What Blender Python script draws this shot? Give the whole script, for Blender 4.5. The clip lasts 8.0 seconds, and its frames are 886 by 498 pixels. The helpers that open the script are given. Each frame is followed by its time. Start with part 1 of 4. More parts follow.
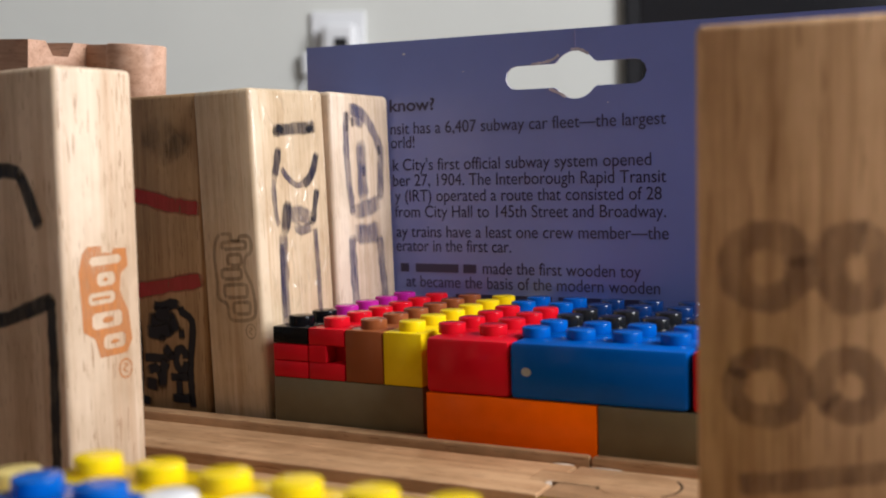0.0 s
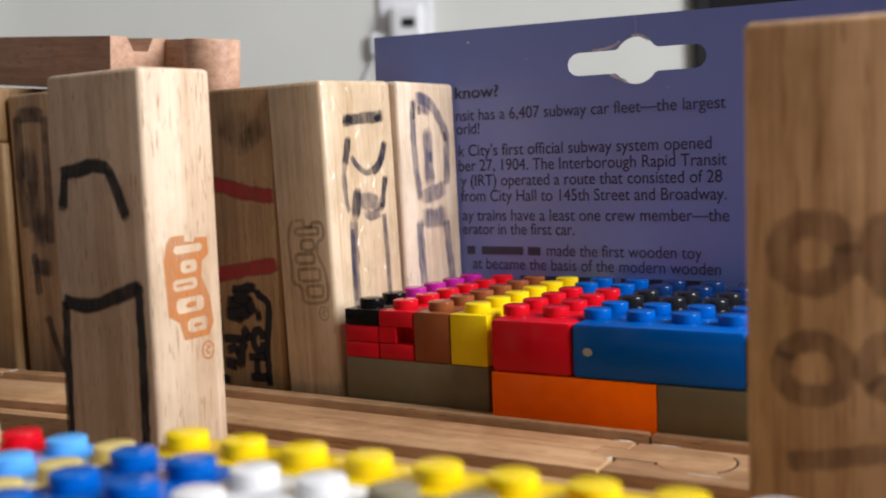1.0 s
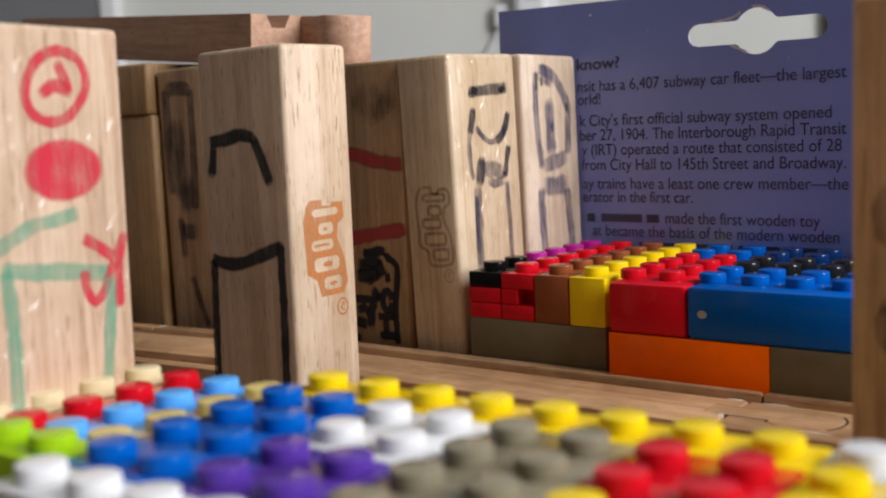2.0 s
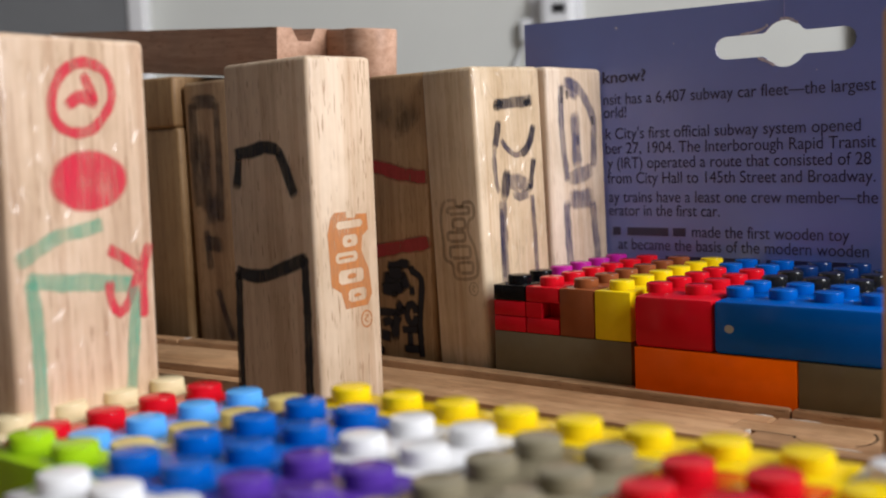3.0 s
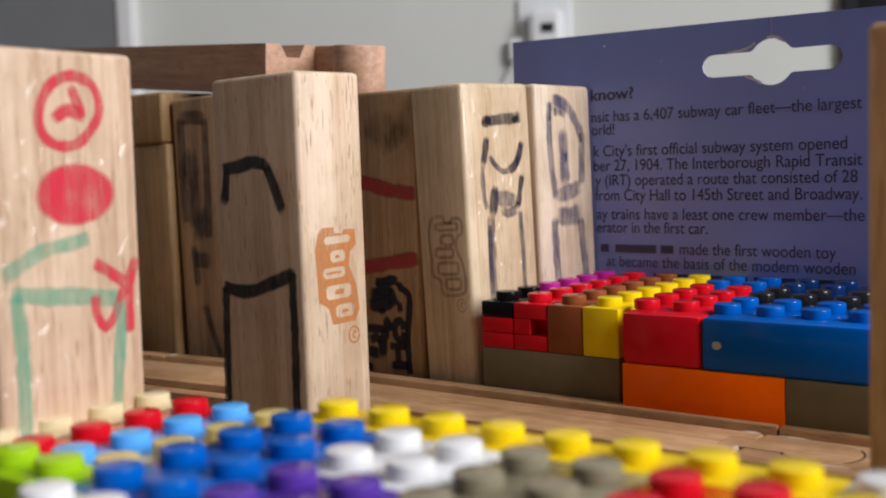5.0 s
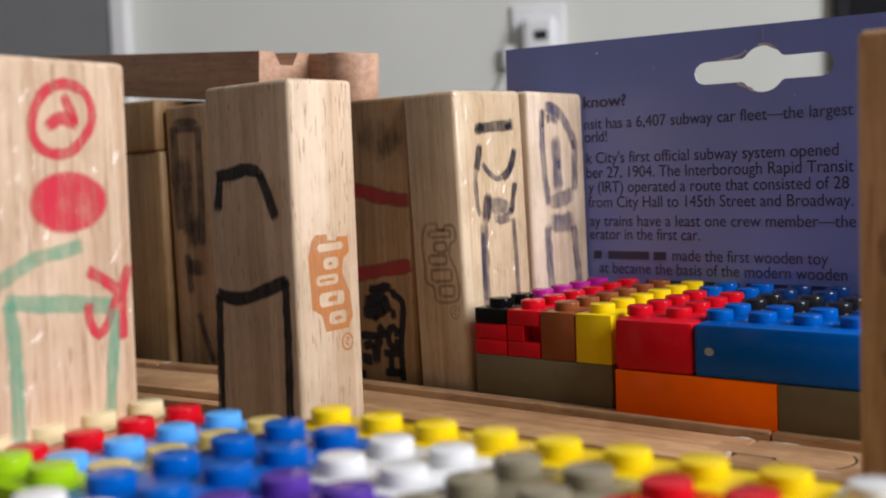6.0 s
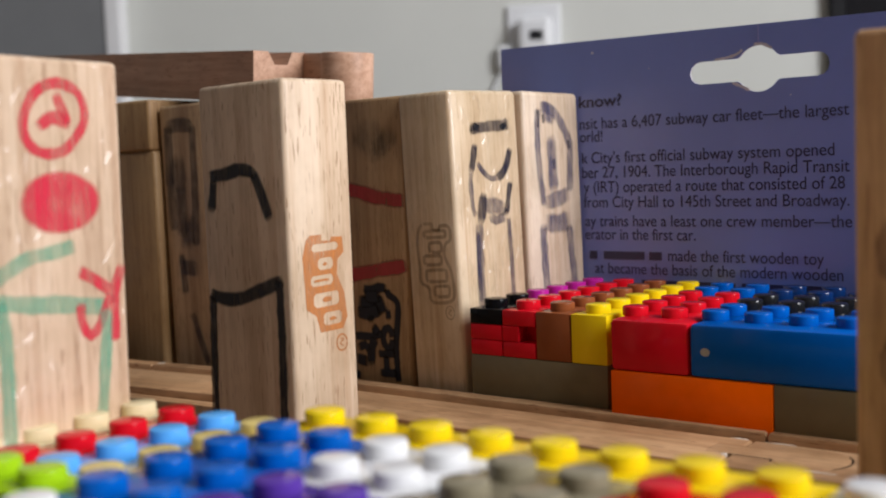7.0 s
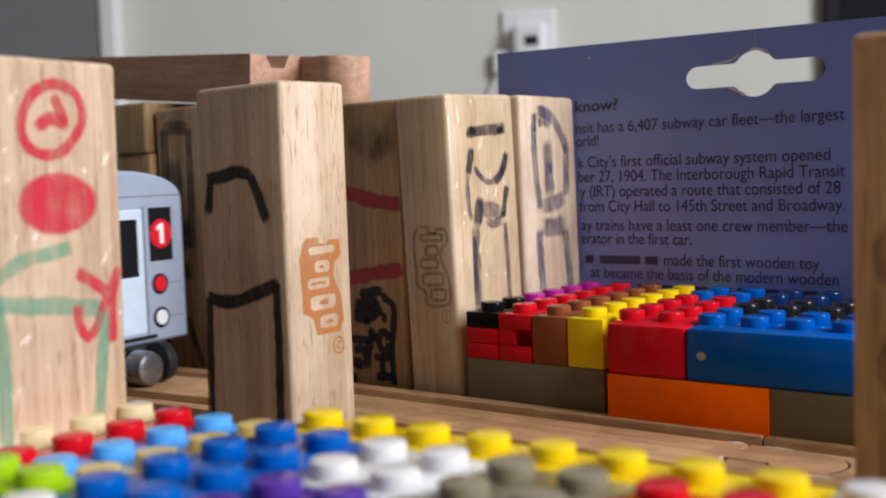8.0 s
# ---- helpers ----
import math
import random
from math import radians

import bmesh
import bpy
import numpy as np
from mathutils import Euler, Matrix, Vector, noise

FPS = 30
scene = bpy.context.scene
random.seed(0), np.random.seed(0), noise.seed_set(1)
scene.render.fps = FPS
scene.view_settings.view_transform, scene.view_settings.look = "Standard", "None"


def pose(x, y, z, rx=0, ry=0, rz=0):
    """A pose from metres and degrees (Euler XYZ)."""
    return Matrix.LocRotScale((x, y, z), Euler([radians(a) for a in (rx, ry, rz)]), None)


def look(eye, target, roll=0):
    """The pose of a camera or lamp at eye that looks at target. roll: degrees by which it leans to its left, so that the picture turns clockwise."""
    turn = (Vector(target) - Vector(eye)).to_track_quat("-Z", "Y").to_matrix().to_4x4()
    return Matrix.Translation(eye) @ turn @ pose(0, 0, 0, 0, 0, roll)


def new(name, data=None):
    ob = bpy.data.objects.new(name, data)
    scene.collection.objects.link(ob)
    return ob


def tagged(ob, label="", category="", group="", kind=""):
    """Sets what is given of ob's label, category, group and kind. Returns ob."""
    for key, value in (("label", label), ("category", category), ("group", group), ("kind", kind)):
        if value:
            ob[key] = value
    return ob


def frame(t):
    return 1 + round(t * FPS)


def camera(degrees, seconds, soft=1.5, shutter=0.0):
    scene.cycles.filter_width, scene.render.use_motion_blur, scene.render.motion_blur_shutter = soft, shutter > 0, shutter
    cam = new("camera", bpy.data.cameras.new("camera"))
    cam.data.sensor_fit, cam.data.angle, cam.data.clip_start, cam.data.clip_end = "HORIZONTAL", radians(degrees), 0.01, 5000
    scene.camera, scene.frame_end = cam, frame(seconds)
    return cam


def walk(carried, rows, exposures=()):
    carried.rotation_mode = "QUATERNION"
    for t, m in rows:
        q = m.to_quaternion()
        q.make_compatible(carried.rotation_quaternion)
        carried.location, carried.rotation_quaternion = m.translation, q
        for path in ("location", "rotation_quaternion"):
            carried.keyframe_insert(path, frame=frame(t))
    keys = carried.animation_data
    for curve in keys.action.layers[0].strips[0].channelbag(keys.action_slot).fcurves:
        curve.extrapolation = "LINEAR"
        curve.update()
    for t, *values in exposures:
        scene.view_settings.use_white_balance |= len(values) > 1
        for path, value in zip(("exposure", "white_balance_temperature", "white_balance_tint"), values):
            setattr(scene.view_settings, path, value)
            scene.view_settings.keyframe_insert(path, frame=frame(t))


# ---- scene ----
cam = camera(43.6, 8.0, soft=1.9, shutter=0.2)
PATH = [
    (0, (0.12389, -0.16856, 0.05905), (0.11472, -0.15085, 0.05761), -1.3),
    (0.5, (0.12592, -0.17142, 0.06019), (0.11637, -0.15392, 0.05858), -1.7),
    (1, (0.12835, -0.17466, 0.06117), (0.11808, -0.15759, 0.05934), -2.1),
    (1.5, (0.13235, -0.18133, 0.06072), (0.12101, -0.16499, 0.05862), -2.2),
    (2, (0.13429, -0.18361, 0.06089), (0.12221, -0.16783, 0.05864), -2.3),
    (3.5, (0.13382, -0.18267, 0.06008), (0.12135, -0.16714, 0.05825), -2.1),
    (4, (0.13422, -0.18353, 0.05983), (0.12182, -0.16793, 0.05809), -2.0),
    (4.5, (0.13378, -0.18267, 0.05991), (0.12144, -0.16702, 0.05821), -2.0),
    (6, (0.13437, -0.18294, 0.05995), (0.12215, -0.16718, 0.05843), -2.1),
    (6.5, (0.13392, -0.18210, 0.05978), (0.12173, -0.16632, 0.05828), -2.2),
    (7, (0.13396, -0.18219, 0.05990), (0.12180, -0.16638, 0.05838), -2.1),
    (7.5, (0.13423, -0.18275, 0.05977), (0.12209, -0.16692, 0.05831), -2.0),
    (8, (0.13356, -0.18257, 0.05956), (0.12149, -0.16669, 0.05813), -1.9),
]
walk(cam, [(t, look(eye, target, roll)) for t, eye, target, roll in PATH], ((0.0, 0.19), (1.0, 0.26), (1.6, 0.08), (2.0, 0.0), (8.0, 0.0)))
# a phone held close: soft foreground and soft far wall
cam.data.dof.use_dof = True
cam.data.dof.focus_distance = 0.215
cam.data.dof.aperture_fstop = 25.0

# ---- light ----
world = bpy.data.worlds.new("sky")
scene.world = world
world.use_nodes = True
sky = world.node_tree.nodes.new("ShaderNodeTexSky")
sky.sky_type, sky.sun_disc = "NISHITA", False
sky.sun_elevation, sky.sun_rotation = radians(40), radians(100)
back = world.node_tree.nodes["Background"]
back.inputs["Strength"].default_value = 0.12
world.node_tree.links.new(sky.outputs["Color"], back.inputs["Color"])

# all sizes below are in centimetres, the table top at z = 0
CM = 0.01


def window_light(name, at, target, w, h, power, tint):
    d = bpy.data.lights.new(name, "AREA")
    d.shape, d.size, d.size_y, d.energy, d.color = "RECTANGLE", w * CM, h * CM, power, tint
    ob = new(name, d)
    ob.matrix_world = look([v * CM for v in at], [v * CM for v in target])
    return ob


# ---- materials ----
def base_mat(name, rough=0.5, spec=0.5):
    m = bpy.data.materials.new(name)
    m.use_nodes = True
    b = m.node_tree.nodes["Principled BSDF"]
    b.inputs["Roughness"].default_value = rough
    b.inputs["Specular IOR Level"].default_value = spec
    return m, m.node_tree, b


def node(nt, kind, **values):
    n = nt.nodes.new(kind)
    for k, v in values.items():
        n.inputs[k].default_value = v
    return n


def ramp(nt, stops):
    r = nt.nodes.new("ShaderNodeValToRGB")
    e = r.color_ramp.elements
    while len(e) < len(stops):
        e.new(0.5)
    for el, (p, c) in zip(e, stops):
        el.position, el.color = p, (*c, 1)
    return r


def coords(nt, scale, per_object=True):
    """Object coordinates in metres, shifted for each object, and scaled."""
    tc = nt.nodes.new("ShaderNodeTexCoord")
    mp = node(nt, "ShaderNodeMapping", Scale=scale)
    if per_object:
        info = nt.nodes.new("ShaderNodeObjectInfo")
        mul = nt.nodes.new("ShaderNodeVectorMath")
        mul.operation = "SCALE"
        mul.inputs[0].default_value = (0.31, 0.47, 0.73)
        nt.links.new(info.outputs["Random"], mul.inputs["Scale"])
        add = nt.nodes.new("ShaderNodeVectorMath")
        nt.links.new(tc.outputs["Object"], add.inputs[0])
        nt.links.new(mul.outputs[0], add.inputs[1])
        nt.links.new(add.outputs[0], mp.inputs["Vector"])
    else:
        nt.links.new(tc.outputs["Object"], mp.inputs["Vector"])
    return mp


def wood(name, light, mid, dark, along="z", rough=0.45, flecks=0.6, bump=0.25, coat=0.0, stain=0.78, broad=1.0):
    """Fine-grained wood, the grain running along one axis, with short dark pores and a broad tone change."""
    m, nt, b = base_mat(name, rough, 0.4)
    ln = nt.links.new
    s = {"z": (1, 1, 0.05), "x": (0.05, 1, 1), "y": (1, 0.05, 1)}[along]
    grain = node(nt, "ShaderNodeTexNoise", Scale=760.0, Detail=5.0, Roughness=0.65)
    ln(coords(nt, s).outputs[0], grain.inputs["Vector"])
    bands = node(nt, "ShaderNodeTexNoise", Scale=230.0 / broad, Detail=3.0, Distortion=0.4)
    ln(coords(nt, [0.5 * v if v > 0.5 else v * 0.4 for v in s]).outputs[0], bands.inputs["Vector"])
    mix = node(nt, "ShaderNodeMath")
    mix.operation = "MULTIPLY_ADD"
    mix.inputs[1].default_value = 0.5
    ln(grain.outputs["Fac"], mix.inputs[0])
    half = node(nt, "ShaderNodeMath")
    half.operation = "MULTIPLY"
    half.inputs[1].default_value = 0.5
    ln(bands.outputs["Fac"], half.inputs[0])
    ln(half.outputs[0], mix.inputs[2])
    tone = ramp(nt, [(0.39, dark), (0.5, mid), (0.61, light)])
    ln(mix.outputs[0], tone.inputs[0])
    pores = node(nt, "ShaderNodeTexNoise", Scale=2900.0 / broad, Detail=1.0)
    ln(coords(nt, [v if v > 0.5 else 0.085 for v in s]).outputs[0], pores.inputs["Vector"])
    pr = ramp(nt, [(0.31, (flecks,) * 3), (0.365, (0, 0, 0))])
    ln(pores.outputs["Fac"], pr.inputs[0])
    mx = nt.nodes.new("ShaderNodeMix")
    mx.data_type = "RGBA"
    ln(pr.outputs[0], mx.inputs["Factor"])
    ln(tone.outputs[0], mx.inputs["A"])
    mx.inputs["B"].default_value = (dark[0] * 0.62, dark[1] * 0.5, dark[2] * 0.42, 1)
    lines = node(nt, "ShaderNodeTexNoise", Scale=650.0 / broad, Detail=2.0)
    ln(coords(nt, [v if v > 0.5 else 0.018 for v in s]).outputs[0], lines.inputs["Vector"])
    lr = ramp(nt, [(0.56, (0, 0, 0)), (0.68, (0.42,) * 3)])
    ln(lines.outputs["Fac"], lr.inputs[0])
    m1 = nt.nodes.new("ShaderNodeMix")
    m1.data_type = "RGBA"
    ln(lr.outputs[0], m1.inputs["Factor"])
    ln(mx.outputs["Result"], m1.inputs["A"])
    m1.inputs["B"].default_value = (dark[0] * 0.92, dark[1] * 0.8, dark[2] * 0.72, 1)
    mx = m1
    smudge = node(nt, "ShaderNodeTexNoise", Scale=60.0, Detail=4.0, Roughness=0.65)
    ln(coords(nt, (1, 1, 1)).outputs[0], smudge.inputs["Vector"])
    sr = ramp(nt, [(0.3, (stain + 0.02, stain, stain - 0.04)), (0.58, (1, 1, 1))])
    ln(smudge.outputs["Fac"], sr.inputs[0])
    m2 = nt.nodes.new("ShaderNodeMix")
    m2.data_type, m2.blend_type = "RGBA", "MULTIPLY"
    m2.inputs["Factor"].default_value = 1.0
    ln(mx.outputs["Result"], m2.inputs["A"])
    ln(sr.outputs[0], m2.inputs["B"])
    ln(m2.outputs["Result"], b.inputs["Base Color"])
    bp = node(nt, "ShaderNodeBump", Strength=bump, Distance=0.0003)
    ln(mix.outputs[0], bp.inputs["Height"])
    ln(bp.outputs[0], b.inputs["Normal"])
    rr = ramp(nt, [(0.35, (rough - 0.1,) * 3), (0.65, (rough + 0.12,) * 3)])
    ln(smudge.outputs["Fac"], rr.inputs[0])
    ln(rr.outputs[0], b.inputs["Roughness"])
    if coat:
        b.inputs["Coat Weight"].default_value, b.inputs["Coat Roughness"].default_value = coat, 0.2
        lumps = node(nt, "ShaderNodeTexNoise", Scale=290.0, Detail=1.0)
        ln(coords(nt, (1, 1, 0.7)).outputs[0], lumps.inputs["Vector"])
        drops = ramp(nt, [(0.55, (0, 0, 0)), (0.68, (1, 1, 1))])
        ln(lumps.outputs["Fac"], drops.inputs[0])
        cb = node(nt, "ShaderNodeBump", Strength=0.8, Distance=0.0007)
        ln(drops.outputs[0], cb.inputs["Height"])
        ln(cb.outputs[0], b.inputs["Coat Normal"])
    return m


def plastic(name, col, rough=0.13, spec=0.13):
    """Moulded glossy plastic with faint scratches and dust."""
    m, nt, b = base_mat(name, rough, spec)
    ln = nt.links.new
    n = node(nt, "ShaderNodeTexNoise", Scale=300.0, Detail=4.0)
    ln(coords(nt, (1, 1, 1)).outputs[0], n.inputs["Vector"])
    r = ramp(nt, [(0.3, [v * 0.95 for v in col]), (0.7, [min(1, v * 1.03 + 0.001) for v in col])])
    ln(n.outputs["Fac"], r.inputs[0])
    ln(r.outputs[0], b.inputs["Base Color"])
    rr = ramp(nt, [(0.3, (rough * 0.9,) * 3), (0.75, (rough * 1.25,) * 3)])
    ln(n.outputs["Fac"], rr.inputs[0])
    ln(rr.outputs[0], b.inputs["Roughness"])
    big = node(nt, "ShaderNodeTexNoise", Scale=120.0, Detail=2.0)
    ln(coords(nt, (1, 1, 1)).outputs[0], big.inputs["Vector"])
    bp = node(nt, "ShaderNodeBump", Strength=0.012, Distance=0.0003)
    ln(big.outputs["Fac"], bp.inputs["Height"])
    ln(bp.outputs[0], b.inputs["Normal"])
    return m


def plain(name, col, rough=0.6, spec=0.4, vary=0.08, scale=40.0, bump=0.0):
    m, nt, b = base_mat(name, rough, spec)
    ln = nt.links.new
    n = node(nt, "ShaderNodeTexNoise", Scale=scale, Detail=5.0, Roughness=0.6)
    ln(coords(nt, (1, 1, 1)).outputs[0], n.inputs["Vector"])
    r = ramp(nt, [(0.3, [v * (1 - vary) for v in col]), (0.7, [min(1, v * (1 + vary)) for v in col])])
    ln(n.outputs["Fac"], r.inputs[0])
    ln(r.outputs[0], b.inputs["Base Color"])
    if bump:
        bp = node(nt, "ShaderNodeBump", Strength=bump, Distance=0.002)
        ln(n.outputs["Fac"], bp.inputs["Height"])
        ln(bp.outputs[0], b.inputs["Normal"])
    return m


def ink(name, col, cover=0.9, patchy=0.3):
    """Marker ink soaked into wood: a translucent film, thinner at its rim and along the grain, so that the wood shows through."""
    m, nt, b = base_mat(name, 0.5, 0.3)
    ln = nt.links.new
    b.inputs["Base Color"].default_value = (*col, 1)
    n = node(nt, "ShaderNodeTexNoise", Scale=900.0, Detail=4.0, Roughness=0.7)
    ln(coords(nt, (1, 1, 0.1), False).outputs[0], n.inputs["Vector"])
    r = ramp(nt, [(0.36, (cover * (1 - patchy),) * 3), (0.62, (cover,) * 3)])
    ln(n.outputs["Fac"], r.inputs[0])
    blot = node(nt, "ShaderNodeTexNoise", Scale=260.0, Detail=2.0)
    ln(coords(nt, (1, 1, 0.6), False).outputs[0], blot.inputs["Vector"])
    br = ramp(nt, [(0.36, (1 - patchy * 0.9,) * 3), (0.6, (1, 1, 1))])
    ln(blot.outputs["Fac"], br.inputs[0])
    soft = nt.nodes.new("ShaderNodeAttribute")
    soft.attribute_name = "soft"
    both = node(nt, "ShaderNodeMath")
    both.operation = "MULTIPLY"
    ln(r.outputs[0], both.inputs[0])
    ln(br.outputs[0], both.inputs[1])
    fac = node(nt, "ShaderNodeMath")
    fac.operation = "MULTIPLY"
    ln(both.outputs[0], fac.inputs[0])
    ln(soft.outputs["Fac"], fac.inputs[1])
    clear = nt.nodes.new("ShaderNodeBsdfTransparent")
    mix = nt.nodes.new("ShaderNodeMixShader")
    ln(fac.outputs[0], mix.inputs["Fac"])
    ln(clear.outputs[0], mix.inputs[1])
    ln(b.outputs[0], mix.inputs[2])
    ln(mix.outputs[0], nt.nodes["Material Output"].inputs["Surface"])
    return m


BLOCK = wood("block_wood", (0.74, 0.585, 0.43), (0.68, 0.515, 0.36), (0.55, 0.39, 0.255), rough=0.42, flecks=0.8)
BLOCK_LACQUER = wood("lacquered_block_wood", (0.71, 0.56, 0.385), (0.65, 0.49, 0.315), (0.53, 0.375, 0.22), rough=0.4, flecks=0.35, coat=0.7)
BLOCK_PALE = wood("pale_pink_block_wood", (0.72, 0.585, 0.45), (0.665, 0.52, 0.38), (0.54, 0.395, 0.27), rough=0.42, flecks=0.35)
BLOCK_OLD = wood("aged_block_wood", (0.60, 0.42, 0.25), (0.50, 0.335, 0.19), (0.35, 0.21, 0.11), flecks=0.7)
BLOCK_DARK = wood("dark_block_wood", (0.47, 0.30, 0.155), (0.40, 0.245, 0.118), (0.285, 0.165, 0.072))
BLOCK_BROWN = wood("brown_block_wood", (0.38, 0.24, 0.112), (0.32, 0.192, 0.084), (0.225, 0.128, 0.053))
TRACK_WOOD = wood("track_wood", (0.54, 0.325, 0.168), (0.475, 0.27, 0.132), (0.37, 0.20, 0.094), along="x", rough=0.55, flecks=0.8, bump=0.6, stain=0.62)
PINK_WOOD = wood("beech_wood", (0.64, 0.40, 0.28), (0.56, 0.335, 0.225), (0.44, 0.25, 0.16), along="x", rough=0.5)
BLOCK_AMBER = wood("amber_block_wood", (0.80, 0.515, 0.29), (0.70, 0.435, 0.235), (0.46, 0.26, 0.125), rough=0.4, flecks=0.5, broad=2.2)
BLOCK_PINK = wood("pinkish_block_wood", (0.70, 0.53, 0.385), (0.63, 0.455, 0.315), (0.47, 0.315, 0.205), rough=0.36, flecks=0.5, coat=0.6, broad=1.5)
TABLE_WOOD = wood("table_wood", (0.34, 0.2, 0.11), (0.27, 0.15, 0.08), (0.17, 0.09, 0.045), along="x", rough=0.4)
COLOURS = {
    "red": (0.60, 0.006, 0.016), "blue": (0.0, 0.10, 0.45), "yellow": (0.84, 0.60, 0.006), "black": (0.004, 0.004, 0.005),
    "brown": (0.26, 0.075, 0.025), "magenta": (0.42, 0.015, 0.26), "orange": (0.93, 0.13, 0.0), "dark tan": (0.18, 0.15, 0.09),
    "beige": (0.72, 0.60, 0.36), "light blue": (0.10, 0.38, 0.80), "tan": (0.66, 0.53, 0.19), "white": (0.74, 0.74, 0.74),
    "purple": (0.09, 0.035, 0.30), "lime": (0.33, 0.55, 0.01), "smoky": (0.012, 0.013, 0.015), "deep blue": (0.004, 0.03, 0.13),
    "sand": (0.235, 0.205, 0.135),
}
PLASTIC = {k: plastic("plastic_" + k.replace(" ", "_"), v, *((0.07, 0.45) if k in ("smoky", "deep blue") else ())) for k, v in COLOURS.items()}
INK_BLACK = ink("black_ink", (0.010, 0.010, 0.014), 0.97, 0.14)
INK_SOLID = ink("dense_black_ink", (0.006, 0.006, 0.012), 0.99, 0.03)
INK_GREY = ink("grey_ink", (0.03, 0.027, 0.038), 0.8, 0.4)
INK_BLUE = ink("faded_blue_ink", (0.085, 0.08, 0.14), 0.75, 0.5)
INK_SMEAR = ink("smeared_ink", (0.035, 0.028, 0.04), 0.68, 0.4)
INK_NAVY = ink("navy_ink", (0.012, 0.012, 0.032), 0.97, 0.3)
INK_THIN = ink("thin_navy_ink", (0.045, 0.04, 0.08), 0.72, 0.5)
INK_RED = ink("red_ink", (0.66, 0.02, 0.055), 0.88, 0.38)
INK_FADED_RED = ink("faded_red_ink", (0.42, 0.025, 0.035), 0.88, 0.2)
INK_GREEN = ink("green_ink", (0.10, 0.42, 0.27), 0.62, 0.4)
INK_ORANGE = ink("orange_stamp", (0.58, 0.21, 0.055), 0.9, 0.35)
INK_BURNT = ink("burnt_ink", (0.15, 0.075, 0.055), 0.55, 0.5)


# ---- mesh helpers ----
def mesh_of(bm, name, mat, smooth=False):
    me = bpy.data.meshes.new(name)
    bm.normal_update()
    bm.to_mesh(me)
    bm.free()
    me.transform(Matrix.Scale(CM, 4))
    me.materials.append(mat)
    if smooth:
        me.shade_smooth()
        me.set_sharp_from_angle(angle=radians(35))
    return me


def part(name, bm, mat, parent, label="", m=None, smooth=False):
    """One mesh object under a thing or a part, built in centimetres."""
    me = bm if isinstance(bm, bpy.types.Mesh) else mesh_of(bm, name, mat, smooth)
    ob = new(name, me)
    ob.parent = parent
    if m is not None:
        ob.matrix_basis = m
    if label:
        tagged(ob, label)
    return ob


def thing(name, label, category, x=0.0, y=0.0, z=0.0, rz=0.0, group="", kind="", rx=0.0, ry=0.0):
    ob = new(name)
    ob.empty_display_size = 0.005
    ob.matrix_basis = at(x, y, z, rx, ry, rz)
    return tagged(ob, label, category, group, kind)


def at(x, y, z, rx=0, ry=0, rz=0):
    return pose(x * CM, y * CM, z * CM, rx, ry, rz)


def box(x0, x1, y0, y1, z0, z1, bevel=0.0, seg=2, bm=None):
    own = bm is None
    bm = bm or bmesh.new()
    r = bmesh.ops.create_cube(bm, size=1)
    for v in r["verts"]:
        v.co = Vector((x0 if v.co.x < 0 else x1, y0 if v.co.y < 0 else y1, z0 if v.co.z < 0 else z1))
    if bevel:
        bmesh.ops.bevel(bm, geom=list({e for v in r["verts"] for e in v.link_edges}), offset=bevel, segments=seg, affect="EDGES", profile=0.5)
    return bm


def prism(outline, z0, z1, bevel=0.0, seg=2):
    """An upright prism over a plan outline, counter-clockwise."""
    bm = bmesh.new()
    low = [bm.verts.new((x, y, z0)) for x, y in outline]
    f = bm.faces.new(low)
    up = bmesh.ops.extrude_face_region(bm, geom=[f])
    for v in up["geom"]:
        if isinstance(v, bmesh.types.BMVert):
            v.co.z = z1
    bmesh.ops.recalc_face_normals(bm, faces=bm.faces)
    if bevel:
        sharp = [e for e in bm.edges if len(e.link_faces) == 2 and e.calc_face_angle() > 0.6]
        bmesh.ops.bevel(bm, geom=sharp, offset=bevel, segments=seg, affect="EDGES", profile=0.5)
    return bm


def cyl(r, z0, z1, n=24, r2=None, bevel=0.0, m=None):
    bm = bmesh.new()
    bmesh.ops.create_cone(bm, cap_ends=True, segments=n, radius1=r, radius2=r if r2 is None else r2, depth=z1 - z0)
    bmesh.ops.translate(bm, verts=bm.verts, vec=(0, 0, (z0 + z1) / 2))
    if bevel:
        rim = [e for e in bm.edges if abs(e.verts[0].co.z - z1) < 1e-5 and abs(e.verts[1].co.z - z1) < 1e-5]
        bmesh.ops.bevel(bm, geom=rim, offset=bevel, segments=2, affect="EDGES", profile=0.5)
    if m is not None:
        bmesh.ops.transform(bm, matrix=m, verts=bm.verts)
    return bm


